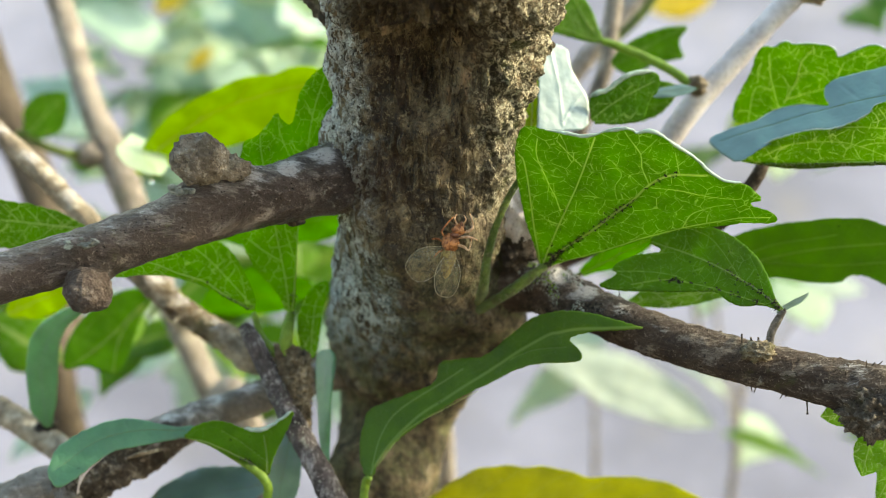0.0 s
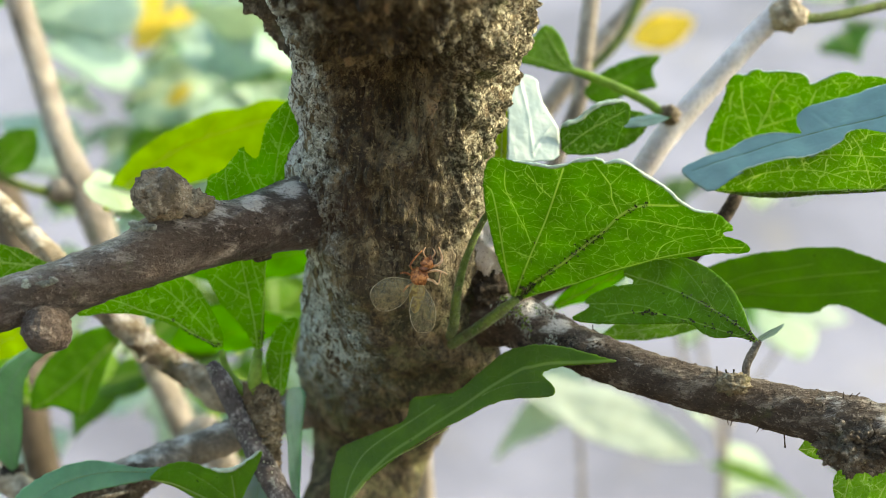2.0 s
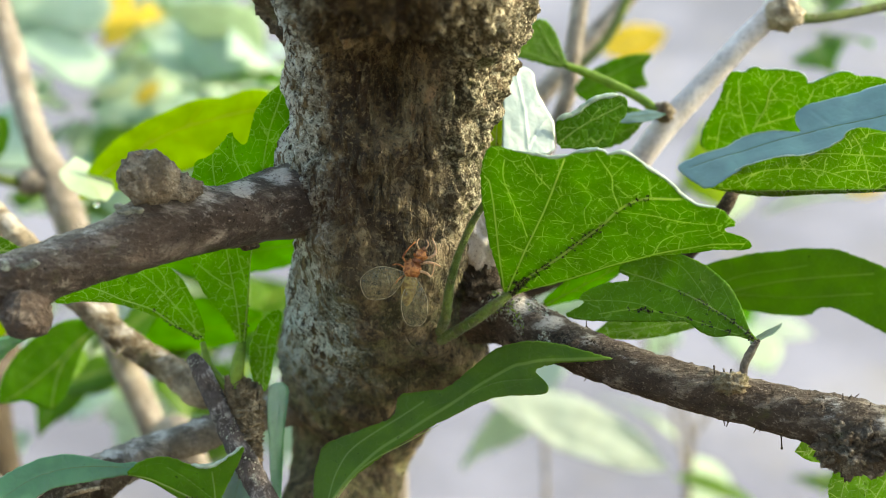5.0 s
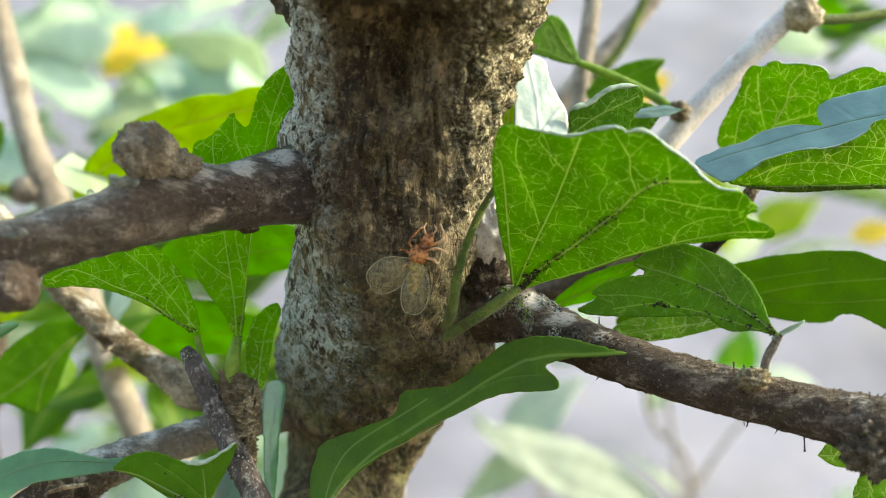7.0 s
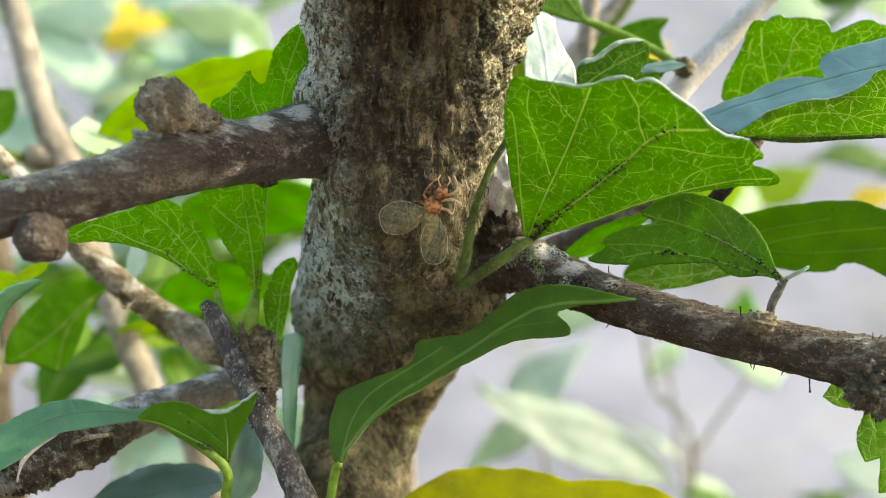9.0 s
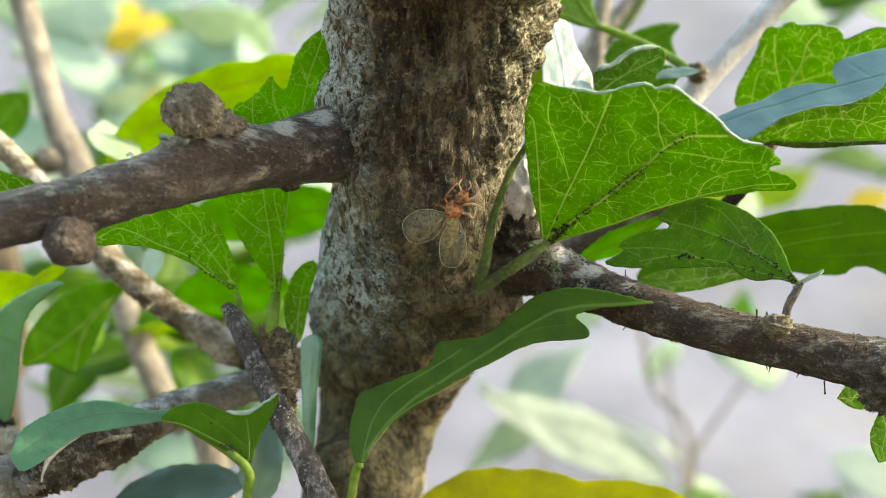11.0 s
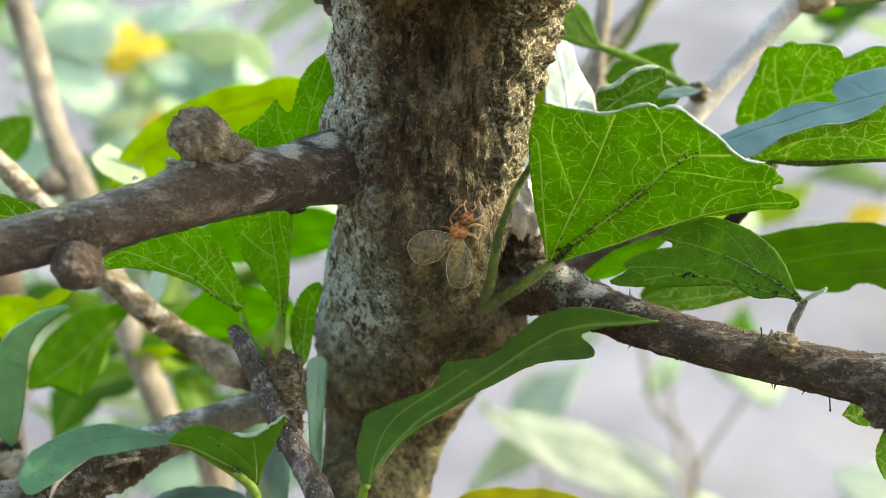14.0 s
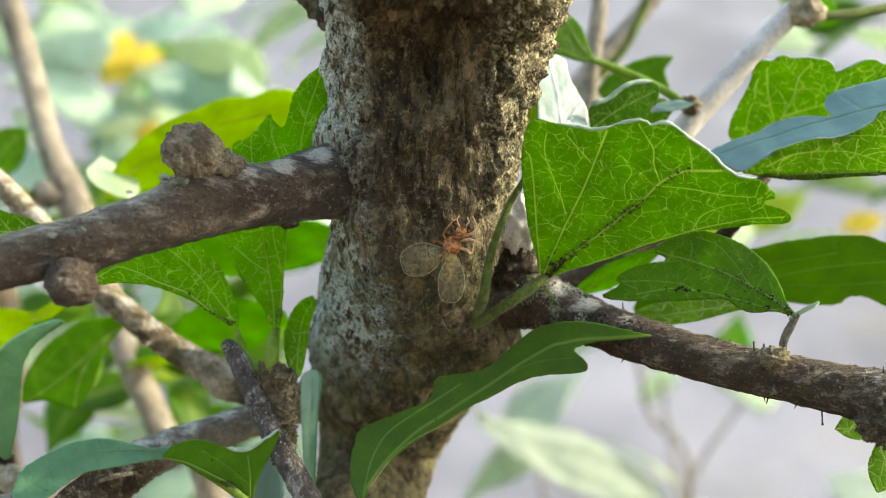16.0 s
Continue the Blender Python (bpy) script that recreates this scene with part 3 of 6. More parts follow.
def lobed(base, tip, side, outline, ribs, mat, parent, label="", arch=0.0, fold=0.0, wave=0.02, rim=None, soot=(), stalk=None, stalk_size=0.9, thick=0.24, seed=0.0, grain=0.24, stalk_mat=None):
    """A lobed, toothed leaf: a blade with midrib, side veins, curled margin, sooty specks and stalk under it.
    base, tip, side: as for leaf(), in mm. outline: lobe tips and sinuses round the blade, (along, across) as shares of the length;
    ribs: (half width in mm, way) of the veins in the same shares; rim: first and last place of a curled margin on the outline and its half width in mm;
    soot: (rib, from, to, how many); grain: size of the blade's mesh in mm."""
    b, t = Vector(base) * MM, Vector(tip) * MM
    u = t - b
    long = u.length * 1000
    u.normalize()
    v = Vector(side) * MM - b
    v = (v - u * v.dot(u)).normalized()
    frame_of = Matrix((u, v, u.cross(v))).transposed().to_4x4()
    frame_of.translation = b
    rng = random.Random(int(seed * 100) + 3)

    def rounded(points, closed):
        p = np.array(points, float) * long
        q = []
        n = len(p)
        for i in range(n):
            if not closed and i in (0, n - 1):
                q.append(p[i])
                continue
            back, on = p[i - 1] - p[i], p[(i + 1) % n] - p[i]
            q += [p[i] + back * min(0.22, 0.9 / max(np.hypot(*back), 1e-6)), p[i] + on * min(0.22, 0.9 / max(np.hypot(*on), 1e-6))]
        if closed:
            q.append(q[0])
        out = []
        for a, c in zip(q, q[1:]):
            k = max(1, int(np.hypot(*(c - a)) / (grain * 0.8)))
            out += [a + (c - a) * i / k for i in range(k)]
        out = np.array(out + [q[-1]])
        way = np.gradient(out, axis=0)
        way /= np.maximum(np.hypot(*way.T), 1e-9)[:, None]
        saw = np.array([noise.noise(Vector((x * 0.9, y * 0.9, seed))) + 0.6 * noise.noise(Vector((x * 2.1, y * 2.1, seed))) for x, y in out])
        return out + np.stack([-way[:, 1], way[:, 0]], 1) * (saw * 0.16)[:, None]

    edge = rounded(outline, True)
    veins = [(w, curve_through([(a * long, c * long) for a, c in way], 10 * len(way))) for w, way in ribs]

    def near_line(pts, line):
        best, foot = np.full(len(pts), 1e9), np.zeros((len(pts), 2))
        for p0, p1 in zip(line, line[1:]):
            d = p1 - p0
            k = np.clip(((pts - p0) @ d) / max(d @ d, 1e-12), 0, 1)
            f = p0 + k[:, None] * d
            far = np.hypot(*(pts - f).T)
            got = far < best
            best[got], foot[got] = far[got], f[got]
        return best, foot

    def rise(x, y):
        s, c = x / long, y / long
        z = arch * long * 4 * s * (1 - s) + fold * abs(y)
        z += wave * long * (noise.noise(Vector((s * 4 + seed, c * 4, seed * 3))) + 0.35 * noise.noise(Vector((s * 11, c * 11, seed))))
        return z

    lo, hi = edge.min(0) - grain, edge.max(0) + grain
    nx, ny = (np.ceil((hi - lo) / grain)).astype(int)
    gx, gy = lo[0] + grain * np.arange(nx + 1), lo[1] + grain * np.arange(ny + 1)
    mid = np.stack(np.meshgrid(gx[:-1] + grain / 2, gy[:-1] + grain / 2, indexing="ij"), -1).reshape(-1, 2)
    inside = np.zeros(len(mid), bool)
    for (x0, y0), (x1, y1) in zip(edge, edge[1:]):
        if y0 != y1:
            inside ^= ((y0 > mid[:, 1]) != (y1 > mid[:, 1])) & (mid[:, 0] < (x1 - x0) * (mid[:, 1] - y0) / (y1 - y0) + x0)
    inside = inside.reshape(nx, ny)
    corner = np.stack(np.meshgrid(gx, gy, indexing="ij"), -1)
    count = np.zeros((nx + 1, ny + 1), int)
    for i in (0, 1):
        for k in (0, 1):
            count[i : nx + i, k : ny + k] += inside
    used = count > 0
    flat = corner[used]
    rimmed = count[used] < 4
    flat[rimmed] = near_line(flat[rimmed], edge)[1]
    near = np.zeros(len(flat))
    for w, line in veins:
        taper = max(w, grain * 0.8)
        near = np.maximum(near, np.clip(1.0 - 0.45 * near_line(flat, line)[0] / taper, 0, 1) * (0.65 + 0.35 * w / taper))
    index = -np.ones(used.shape, int)
    index[used] = np.arange(used.sum())
    size = len(flat)
    high = np.array([rise(x, y) for x, y in flat]) + 0.10 * near
    half = np.where(rimmed, 0.3, 1.0) * thick / 2
    verts = np.concatenate([np.column_stack([flat, high + half]), np.column_stack([flat, high - half])]) * MM
    faces, border = [], collections.Counter()
    for i, k in np.argwhere(inside):
        q = (index[i, k], index[i + 1, k], index[i + 1, k + 1], index[i, k + 1])
        faces.append(q)
        faces.append(tuple(size + a for a in q[::-1]))
        for a, c in zip(q, q[1:] + q[:1]):
            border[(a, c)] += 1
    for a, c in list(border):
        if (c, a) not in border:
            faces.append((c, a, a + size, c + size))
    blade = mesh_object("leaf", [tuple(p) for p in verts], [tuple(int(a) for a in f) for f in faces], mat, None, True, label)
    blade.data.attributes.new("rib", "FLOAT", "POINT").data.foreach_set("value", np.tile(near, 2))
    blade.matrix_world = frame_of
    blade.parent = parent

    def cord(name, line, r0, r1, cord_mat, lumpy=0.0, flatten=1.0):
        vs, fs = [], []
        line = np.array(line)
        for i, (x, y) in enumerate(line):
            way = line[min(i + 1, len(line) - 1)] - line[max(i - 1, 0)]
            way = way / max(np.hypot(*way), 1e-9)
            q = i / (len(line) - 1)
            r = (r0 + (r1 - r0) * q) * (1 + lumpy * noise.noise(Vector((i * 0.07, seed, 2)))) * min(1.0, 0.25 + 8 * min(q, 1 - q))
            for k in range(6):
                a = math.pi * k / 3
                c = math.cos(a) * r
                vs.append(Vector((x - way[1] * c, y + way[0] * c, rise(x, y) + math.sin(a) * (r * flatten + thick * 0.45))) * MM)
        for i in range(len(line) - 1):
            for k in range(6):
                a, c = 6 * i + k, 6 * i + (k + 1) % 6
                fs.append((a, c, c + 6, a + 6))
        return mesh_object(name, vs, fs, cord_mat, blade)

    for i, (w, line) in enumerate(veins):
        if i == 0 or w >= 0.2:
            cord("midrib" if i == 0 else "side_vein", line[: -2 if i else None], w * 0.6, w * 0.2, vein_of(mat), 0.2, 0.5)
    # Curled edge, its sky sheen given by a pale colour.
    if rim:
        first, last, wide = rim
        cord("leaf_margin", rounded(outline[first : last + 1], False)[2:-2], wide, wide, MARGIN, 0.9, 0.8)
    for rib, start, stop, many in soot:
        vs, fs = [], []
        w, line = veins[rib]
        for i in range(many):
            x, y = line[int((start + (stop - start) * rng.random() ** 1.3) * (len(line) - 1))] + np.array([rng.gauss(0, w * 0.75), rng.gauss(0, w * 0.75)])
            z = rise(x, y)
            for hop in range(rng.choice((1, 2, 3))):
                x, y, r, a = x + rng.gauss(0, 0.2), y + rng.gauss(0, 0.2), rng.uniform(0.09, 0.34), rng.random() * 3
                e = len(vs)
                for dx, dy, dz in ((1, 0, 0), (0, 0.6, 0), (-1, 0, 0), (0, -0.6, 0), (0, 0, 0.8), (0, 0, -0.8)):
                    vs.append(Vector((x + r * (dx * math.cos(a) - dy * math.sin(a)), y + r * (dx * math.sin(a) + dy * math.cos(a)), z + dz * (r + thick))) * MM)
                for k in range(4):
                    fs += [(e + k, e + (k + 1) % 4, e + 4), (e + (k + 1) % 4, e + k, e + 5)]
        mesh_object("soot", vs, fs, BARK_DARK, blade, False, "black sooty specks along the vein")
    if stalk:
        ob = limb("petiole", [(*p, stalk_size) for p in stalk] + [(*base, stalk_size * 0.7)], stalk_mat or STALK, None, 70, 20, 0.10, seed=seed, grit=0.26)
        ob.parent = blade
        ob.matrix_parent_inverse = frame_of.inverted()
    return blade


# ---- ground and distance ----
FLOOR = -0.75


def ground_material():
    m = Mat("pale_concrete")
    c = m.mix(m.ramp(m.noise(2.6, 6), 0.35, 0.7), (0.147, 0.142, 0.18), (0.28, 0.268, 0.335))
    c = m.mix(m.math("MULTIPLY", m.ramp(m.noise(9, 5), 0.5, 0.75), 0.4), c, (0.24, 0.21, 0.18))
    m.bump(m.noise(60, 5), 0.003, 0.4)
    return m.set(c, 0.85, 0.3)


CONCRETE = ground_material()
ground = mesh_object("ground", [(-300, -300, FLOOR), (300, -300, FLOOR), (300, 300, FLOOR), (-300, 300, FLOOR)], [(0, 1, 2, 3)], CONCRETE, None, False)
tagged(ground, "pale grey concrete yard under the shrubs", "ground", kind="structure")


def soil_material():
    m = Mat("unseen_bed_soil")
    c = m.mix(m.ramp(m.noise(30, 6, 0.7), 0.35, 0.65), (0.035, 0.026, 0.018), (0.075, 0.058, 0.042))
    m.bump(m.noise(120, 6, 0.7), 0.01, 0.8)
    return m.set(c, 0.95, 0.2)


def slab(name, lo, hi, mat, label, category):
    """A plain block added out of view to shape the light, in metres."""
    (a, b, c), (d, e, f) = lo, hi
    v = [(a, b, c), (d, b, c), (d, e, c), (a, e, c), (a, b, f), (d, b, f), (d, e, f), (a, e, f)]
    ob = mesh_object(name, v, [(0, 3, 2, 1), (4, 5, 6, 7), (0, 1, 5, 4), (1, 2, 6, 5), (2, 3, 7, 6), (3, 0, 4, 7)], mat, None, False)
    return tagged(ob, label, category, kind="structure")


# Added out of view: dark soil that keeps bounced light off the undersides.
slab("unseen_bed", (-2.5, -1.6, FLOOR - 0.1), (2.5, 0.55, FLOOR + 0.012), soil_material(), "unseen dark soil bed added to cut light bounced from below", "soil")


def wall_material():
    m = Mat("unseen_wall_render")
    c = m.mix(m.ramp(m.noise(2.2, 6), 0.35, 0.7), (0.38, 0.29, 0.20), (0.47, 0.37, 0.27))
    m.bump(m.noise(90, 5), 0.004, 0.4)
    return m.set(c, 0.9, 0.2)


# Added wall behind the camera: blocks sky light and returns a warm fill.
slab("unseen_wall", (-4.0, -1.8, FLOOR), (4.0, -1.6, FLOOR + 1.9), wall_material(), "unseen tan wall added to block sky and bounce warm fill", "wall")

# ---- the shrub: wood ----
shrub = tagged(new("hibiscus_shrub"), "hibiscus shrub with lichened brown trunk, bare branches and lobed green leaves", "shrub")

trunk = limb("trunk", [
    (-6.5, -2.6, 75.5, 22.3),
    (-2.6, 17.8, 46.9, 22.0),
    (-3.2, 21.3, 32.9, 20.5),
    (-4.3, 20.1, 22.7, 18.7),
    (-5.4, 18.6, 12.3, 17.83),
    (-5.2, 17.0, 1.5, 16.66),
    (-6.6, 14.4, -9.1, 16.13),
    (-8.7, 17.9, -21.0, 16.75),
    (-10.1, 23.6, -35.1, 18.29),
    (-11.6, 27.5, -48.2, 17.6),
    (-13.4, 27.5, -58.9, 15.1),
    (-15.8, 24.0, -67.4, 13.2),
    (-17.4, 15.0, -76.1, 12.21),
    (-19.9, 6.1, -93.5, 11.51),
    (-18.0, 4.0, -300.0, 16.0),
    (-16.0, 8.0, -765.0, 26.0),
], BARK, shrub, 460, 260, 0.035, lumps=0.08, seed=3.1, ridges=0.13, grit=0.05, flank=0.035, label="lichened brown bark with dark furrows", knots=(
    ((-24.5, 15.4, 10.6), 5.0, 1.2), ((-22.2, 11.0, 7.0), 6.0, 1.2), ((-18.0, 7.1, 6.2), 8.0, 3.2), ((18.3, 20.1, 30.9), 4.0, 1.8), ((16.8, 17.6, 26.5), 3.5, 1.6), ((19.8, 22.7, 35.3), 4.0, 1.6),
    ((-5.0, 1.4, 26.4), 6.0, -6.5), ((-3.3, -0.2, 35.7), 7.0, -6.0), ((-11.6, 0.8, 33.4), 4.0, -2.0), ((5.4, 10.1, -26.6), 5.0, 2.0), ((-9.8, 0.0, -3.9), 9.0, 1.2),
    ((-11.8, 2.8, 4.8), 5.0, 0.8), ((-24.6, 23.9, -46.6), 7.0, 1.5), ((8.0, 14.0, -31.0), 9.0, 6.5), ((1.5, 2.5, -24.5), 4.5, 1.6), ((-6.0, 0.5, -25.5), 4.5, 1.2), ((-2.0, 3.0, -31.0), 4.0, -1.6), ((-20.9, 12.6, -18.1), 6.0, 2.0)))
limb("branch", [
    (-13.0, 25.0, 26.0, 7.0), (-20.0, 29.0, 36.0, 8.6), (-27.5, 33.0, 45.0, 8.4), (-35.0, 38.0, 56.0, 8.0), (-45.0, 45.0, 74.0, 7.5),
], BARK_FORK, shrub, 90, 70, 0.16, seed=21.0, grit=0.2, ridges=0.14, label="rough brown stub of a forked limb")

# Pale places along the top of this branch stand in for light from above.
branch_l = limb("branch", [
    (-5.8, 28.8, -2.1, 8.76),
    (-13.4, 20.3, 1.2, 8.47),
    (-18.8, 12.7, 4.0, 7.65),
    (-23.1, 7.8, 5.5, 6.61),
    (-26.9, 5.6, 5.7, 6.13),
    (-36.0, -1.8, 6.9, 5.25),
    (-44.5, -8.2, 7.8, 5.20),
    (-53.0, -13.1, 7.2, 4.85),
    (-61.3, -17.2, 6.2, 4.6),
    (-69.3, -20.9, 5.7, 4.35),
    (-78.0, -24.8, 5.0, 4.2),
    (-93.5, -30.6, 2.9, 4.0),
], BARK_LIMB, shrub, 190, 60, 0.06, seed=8.0, grit=0.03, label="dark purplish brown branch with scars", lit_worn=(
    ((-14.0, 18.0, 10.0), 3.3, 0.7), ((-19.0, 11.5, 11.5), 3.3, 1.0), ((-24.5, 6.0, 12.0), 3.3, 1.0), ((-30.0, 2.0, 12.2), 3.3, 0.9), ((-36.0, -2.5, 12.3), 3.3, 0.8), ((-42.0, -7.5, 12.5), 3.3, 0.5), ((-52.0, -14.0, 12.0), 3.3, 0.6), ((-58.0, -17.0, 11.0), 3.3, 0.35), ((-66.0, -20.5, 10.5), 3.3, 0.5), ((-74.0, -24.0, 10.0), 3.3, 0.5)), knots=(
    ((-46.7, -6.8, 12.2), 3.5, 1.2), ((-38.3, -0.1, 11.8), 2.6, 1.5), ((-57.0, -22.0, 9.9), 1.6, 0.7), ((-47.0, -14.8, 8.3), 2.2, 0.7), ((-61.2, -19.4, 2.4), 3.5, 1.2), ((-64.0, -21.8, 10.2), 3.0, 0.6)))


def under(ob, mesh):
    """Makes ob a part of the piece that it grows on."""
    ob.parent = mesh
    return ob


under(lump("knob", (-44.3, -5.1, 17.2), (4.87, 4.31, 4.68), BARK_KNOB, None, 0.15, 2.0, 1.5, "knobbly grey brown gall", 48), branch_l)
under(lump("knob", (-39.7, -2.5, 13.6), (3.45, 2.88, 2.30), BARK_KNOB, None, 0.25, 5.0, 1.6, n=26), branch_l)
rng = random.Random(12)
for place, wide, many in (((-46.2, -11.9, 15.4), 2.6, 18), ((-61.3, -22.3, 11.3), 3.4, 14)):
    for i in range(many):
        p = Vector(place) + Vector((rng.uniform(-0.7, 0.7) * wide, rng.gauss(0, 0.35), rng.uniform(-0.9, 0.5)))
        k = rng.uniform(0.25, 0.7)
        under(lump("lichen_crumb", p, (k * 1.1, k * 0.9, k * 0.65), LICHEN, None, 0.6, 91.0 + i, 1.6, "crusty blue-grey lichen", 12), branch_l)
under(lump("bud", (-61.3, -24.5, 3.2), (4.1, 3.9, 3.9), BARK_LIMB, None, 0.13, 7.0, 1.0, "blunt brown bud", 56), branch_l)
under(lump("bud", (-29.7, 0.7, 1.2), (1.99, 1.99, 1.30), BARK_DARK, None, 0.25, 9.0, 1.2, n=18), branch_l)

branch_r = limb("branch", [
    (-1.0, 25.0, -25.5, 11.0),
    (7.0, 17.5, -24.0, 8.6),
    (14.0, 11.6, -21.2, 6.0),
    (24.0, 3.2, -20.5, 4.44),
    (33.5, -4.0, -20.8, 4.22),
    (48.2, -12.1, -21.0, 4.08),
    (57.4, -15.7, -21.2, 4.13),
    (66.2, -19.3, -21.4, 4.36),
    (74.8, -22.8, -21.5, 4.96),
    (87.8, -28.5, -21.3, 4.10),
], BARK_SIDE, shrub, 200, 60, 0.07, seed=15.0, grit=0.09, label="dark brown side branch with flaky bark", lit_worn=(
    ((15.0, 10.0, -15.5), 2.6, 0.7), ((20.0, 5.5, -15.5), 2.8, 1.0), ((24.5, 1.5, -15.8), 3.0, 1.0), ((31.0, -3.5, -16.3), 2.8, 0.7), ((38.0, -8.0, -17.0), 3.5, 0.4), ((63.0, -19.0, -17.0), 4.0, 0.4), ((70.0, -22.0, -17.0), 4.0, 0.6), ((78.0, -25.5, -17.0), 4.0, 0.65), ((85.0, -28.0, -17.5), 4.0, 0.6)), knots=(((53.2, -17.8, -16.9), 2.6, 0.9), ((17.7, 7.5, -14.9), 3.5, 1.0)))
under(lump("knob", (74.0, -24.8, -23.0), (5.89, 5.32, 4.94), BARK_CRUMB, None, 0.4, 31.0, 2.6, "rough crumbly knob under the branch", 56), branch_r)
under(lump("crust", (53.7, -18.1, -15.4), (2.88, 1.92, 1.82), BARK_STUB, None, 0.34, 12.0, 1.8, "crumbly brown crust", 26), branch_r)
under(lump("crust", (10.0, 12.6, -14.1), (5.62, 4.32, 5.62), BARK_DARK, None, 0.35, 14.0, 2.6, "black crumbling bark in the crotch", 36), branch_r)
# Dark lump in place of the shade in a crevice.
under(lump("crust", (0.8, 4.2, -22.0), (1.7, 1.2, 5.5), BARK_DARK, None, 0.4, 19.0, 2.4, "dark lump for the shaded crevice beside the leaf stalks", 30), branch_r)
# Flaking bark, with the sun on the trunk's flank put into its paleness.
under(lump("crust", (11.4, 12.5, -6.6), (5.0, 3.4, 6.6), BARK_SMOOTH, None, 0.3, 17.0, 1.6, "pale flaking bark coloured as if sunlit", 26), branch_r)
for x0, x1 in (((51.7, -14.5, -17.1), (51.6, -13.4, -15.2)), ((53.3, -15.3, -16.5), (52.8, -15.3, -14.5)), ((54.6, -13.5, -17.4), (54.8, -12.9, -16.3)), ((63.1, -20.3, -25.2), (63.2, -21.5, -27.2)), ((37.0, -5.2, -16.9), (36.8, -6.4, -17.1))):
    limb("hair", [(*x0, 0.16), (*[(a + b) / 2 for a, b in zip(x0, x1)], 0.12), (*x1, 0.2)], BARK_DARK, branch_r, 8, 6)


def crusted(branch, many, lo, hi, seed, up=0.35, mat=None, wide=1.0, label="thin crust of whitish lichen grains"):
    """A crust of grains on the skin of a branch between two x places (mm): above, or below where up is negative."""
    rng = random.Random(seed)
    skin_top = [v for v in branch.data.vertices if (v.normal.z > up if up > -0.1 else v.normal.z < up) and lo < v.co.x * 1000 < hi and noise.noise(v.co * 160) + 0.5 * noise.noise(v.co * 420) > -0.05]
    vs, fs = [], []
    for v in (rng.choice(skin_top) for i in range(many)):
        k = rng.choice((0.06, 0.08, 0.1, 0.13, 0.17, 0.24)) * MM * wide
        turn = v.normal.to_track_quat("Z", "Y").to_matrix() @ Matrix.Rotation(rng.random() * 6.3, 3, "Z")
        at = v.co + turn @ Vector((rng.gauss(0, 0.2), rng.gauss(0, 0.2), 0)) * MM
        e = len(vs)
        ring = [(math.cos(a) * rng.uniform(0.7, 1.5), math.sin(a) * rng.uniform(0.7, 1.4)) for a in (0, 1.05, 2.09, 3.14, 4.19, 5.24)]
        vs += [at + turn @ Vector((p * k, q * k, -0.4 * k / wide)) for p, q in ring] + [at + turn @ Vector((p * k * 0.6, q * k * 0.6, 0.45 * k / wide)) for p, q in ring]
        fs += [(e + i, e + (i + 1) % 6, e + 6 + (i + 1) % 6, e + 6 + i) for i in range(6)] + [tuple(e + 6 + i for i in range(6))]
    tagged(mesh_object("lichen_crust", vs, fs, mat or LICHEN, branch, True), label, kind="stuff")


crusted(branch_r, 1200, 12.0, 24.0, 3, 0.3)
crusted(branch_r, 260, 13.0, 21.0, 5, 0.5, STALK_FRESH, 1.2, "tufts of yellow-green moss")
crusted(branch_r, 500, 13.0, 34.0, 6, 0.0, BARK_DARK, 1.5, "dark crumbs of flaking bark")
crusted(branch_r, 1100, 7.0, 25.0, 9, -0.15, BARK_DARK, 2.4, "black grains under the branch")
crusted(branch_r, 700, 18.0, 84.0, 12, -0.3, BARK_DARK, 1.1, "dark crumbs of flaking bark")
crusted(branch_r, 260, 46.0, 84.0, 13, 0.3, BARK_SIDE, 1.4, "crumbs of flaking bark")
rng = random.Random(31)
rough_skin = [v for v in branch_r.data.vertices if v.normal.z < -0.35 or v.normal.z > 0.8]
for v in rng.sample(rough_skin, 56):
    p, way = v.co * 1000, (v.normal + Vector((rng.uniform(-0.5, 0.5), rng.uniform(-0.5, 0.5), rng.uniform(-0.3, 0.3)))).normalized()
    high = rng.uniform(0.4, 1.3)
    limb("hair", [(*(p - way * 0.2), 0.14), (*(p + way * high * 0.6), 0.1), (*(p + way * high), 0.06)], BARK_DARK, branch_r, 4, 5)

# The twig's upper side is coloured pale to look lit.
limb("branch", [
    (-119.5, 61.8, 3.0, 2.0), (-103.1, 50.6, -8.4, 2.1), (-96.2, 45.9, -12.6, 2.2), (-87.4, 40.6, -19.6, 2.4), (-73.8, 32.7, -31.3, 2.64), (-62.7, 27.1, -39.0, 2.75),
    (-54.1, 23.5, -43.3, 2.98), (-45.5, 19.7, -46.0, 3.55), (-36.5, 21.5, -50.8, 3.60), (-25.0, 25.3, -56.3, 3.69),
], BARK_TWIG, shrub, 190, 36, 0.14, seed=33.0, grit=0.16, label="pale brown twig with peeling bark", lit_worn=tuple(((x, y, z + 2.4), 2.6, 0.8) for x, y, z in ((-103.1, 50.6, -8.4), (-96.2, 45.9, -12.6), (-87.4, 40.6, -19.6), (-80.0, 36.4, -25.8), (-73.8, 32.7, -31.3), (-68.0, 29.8, -35.4), (-62.7, 27.1, -39.0), (-54.1, 23.5, -43.3), (-45.5, 19.7, -45.0))), knots=(((-65.0, 25.2, -36.4), 2.0, 1.2), ((-47.5, 17.1, -46.4), 3.0, 1.2)))
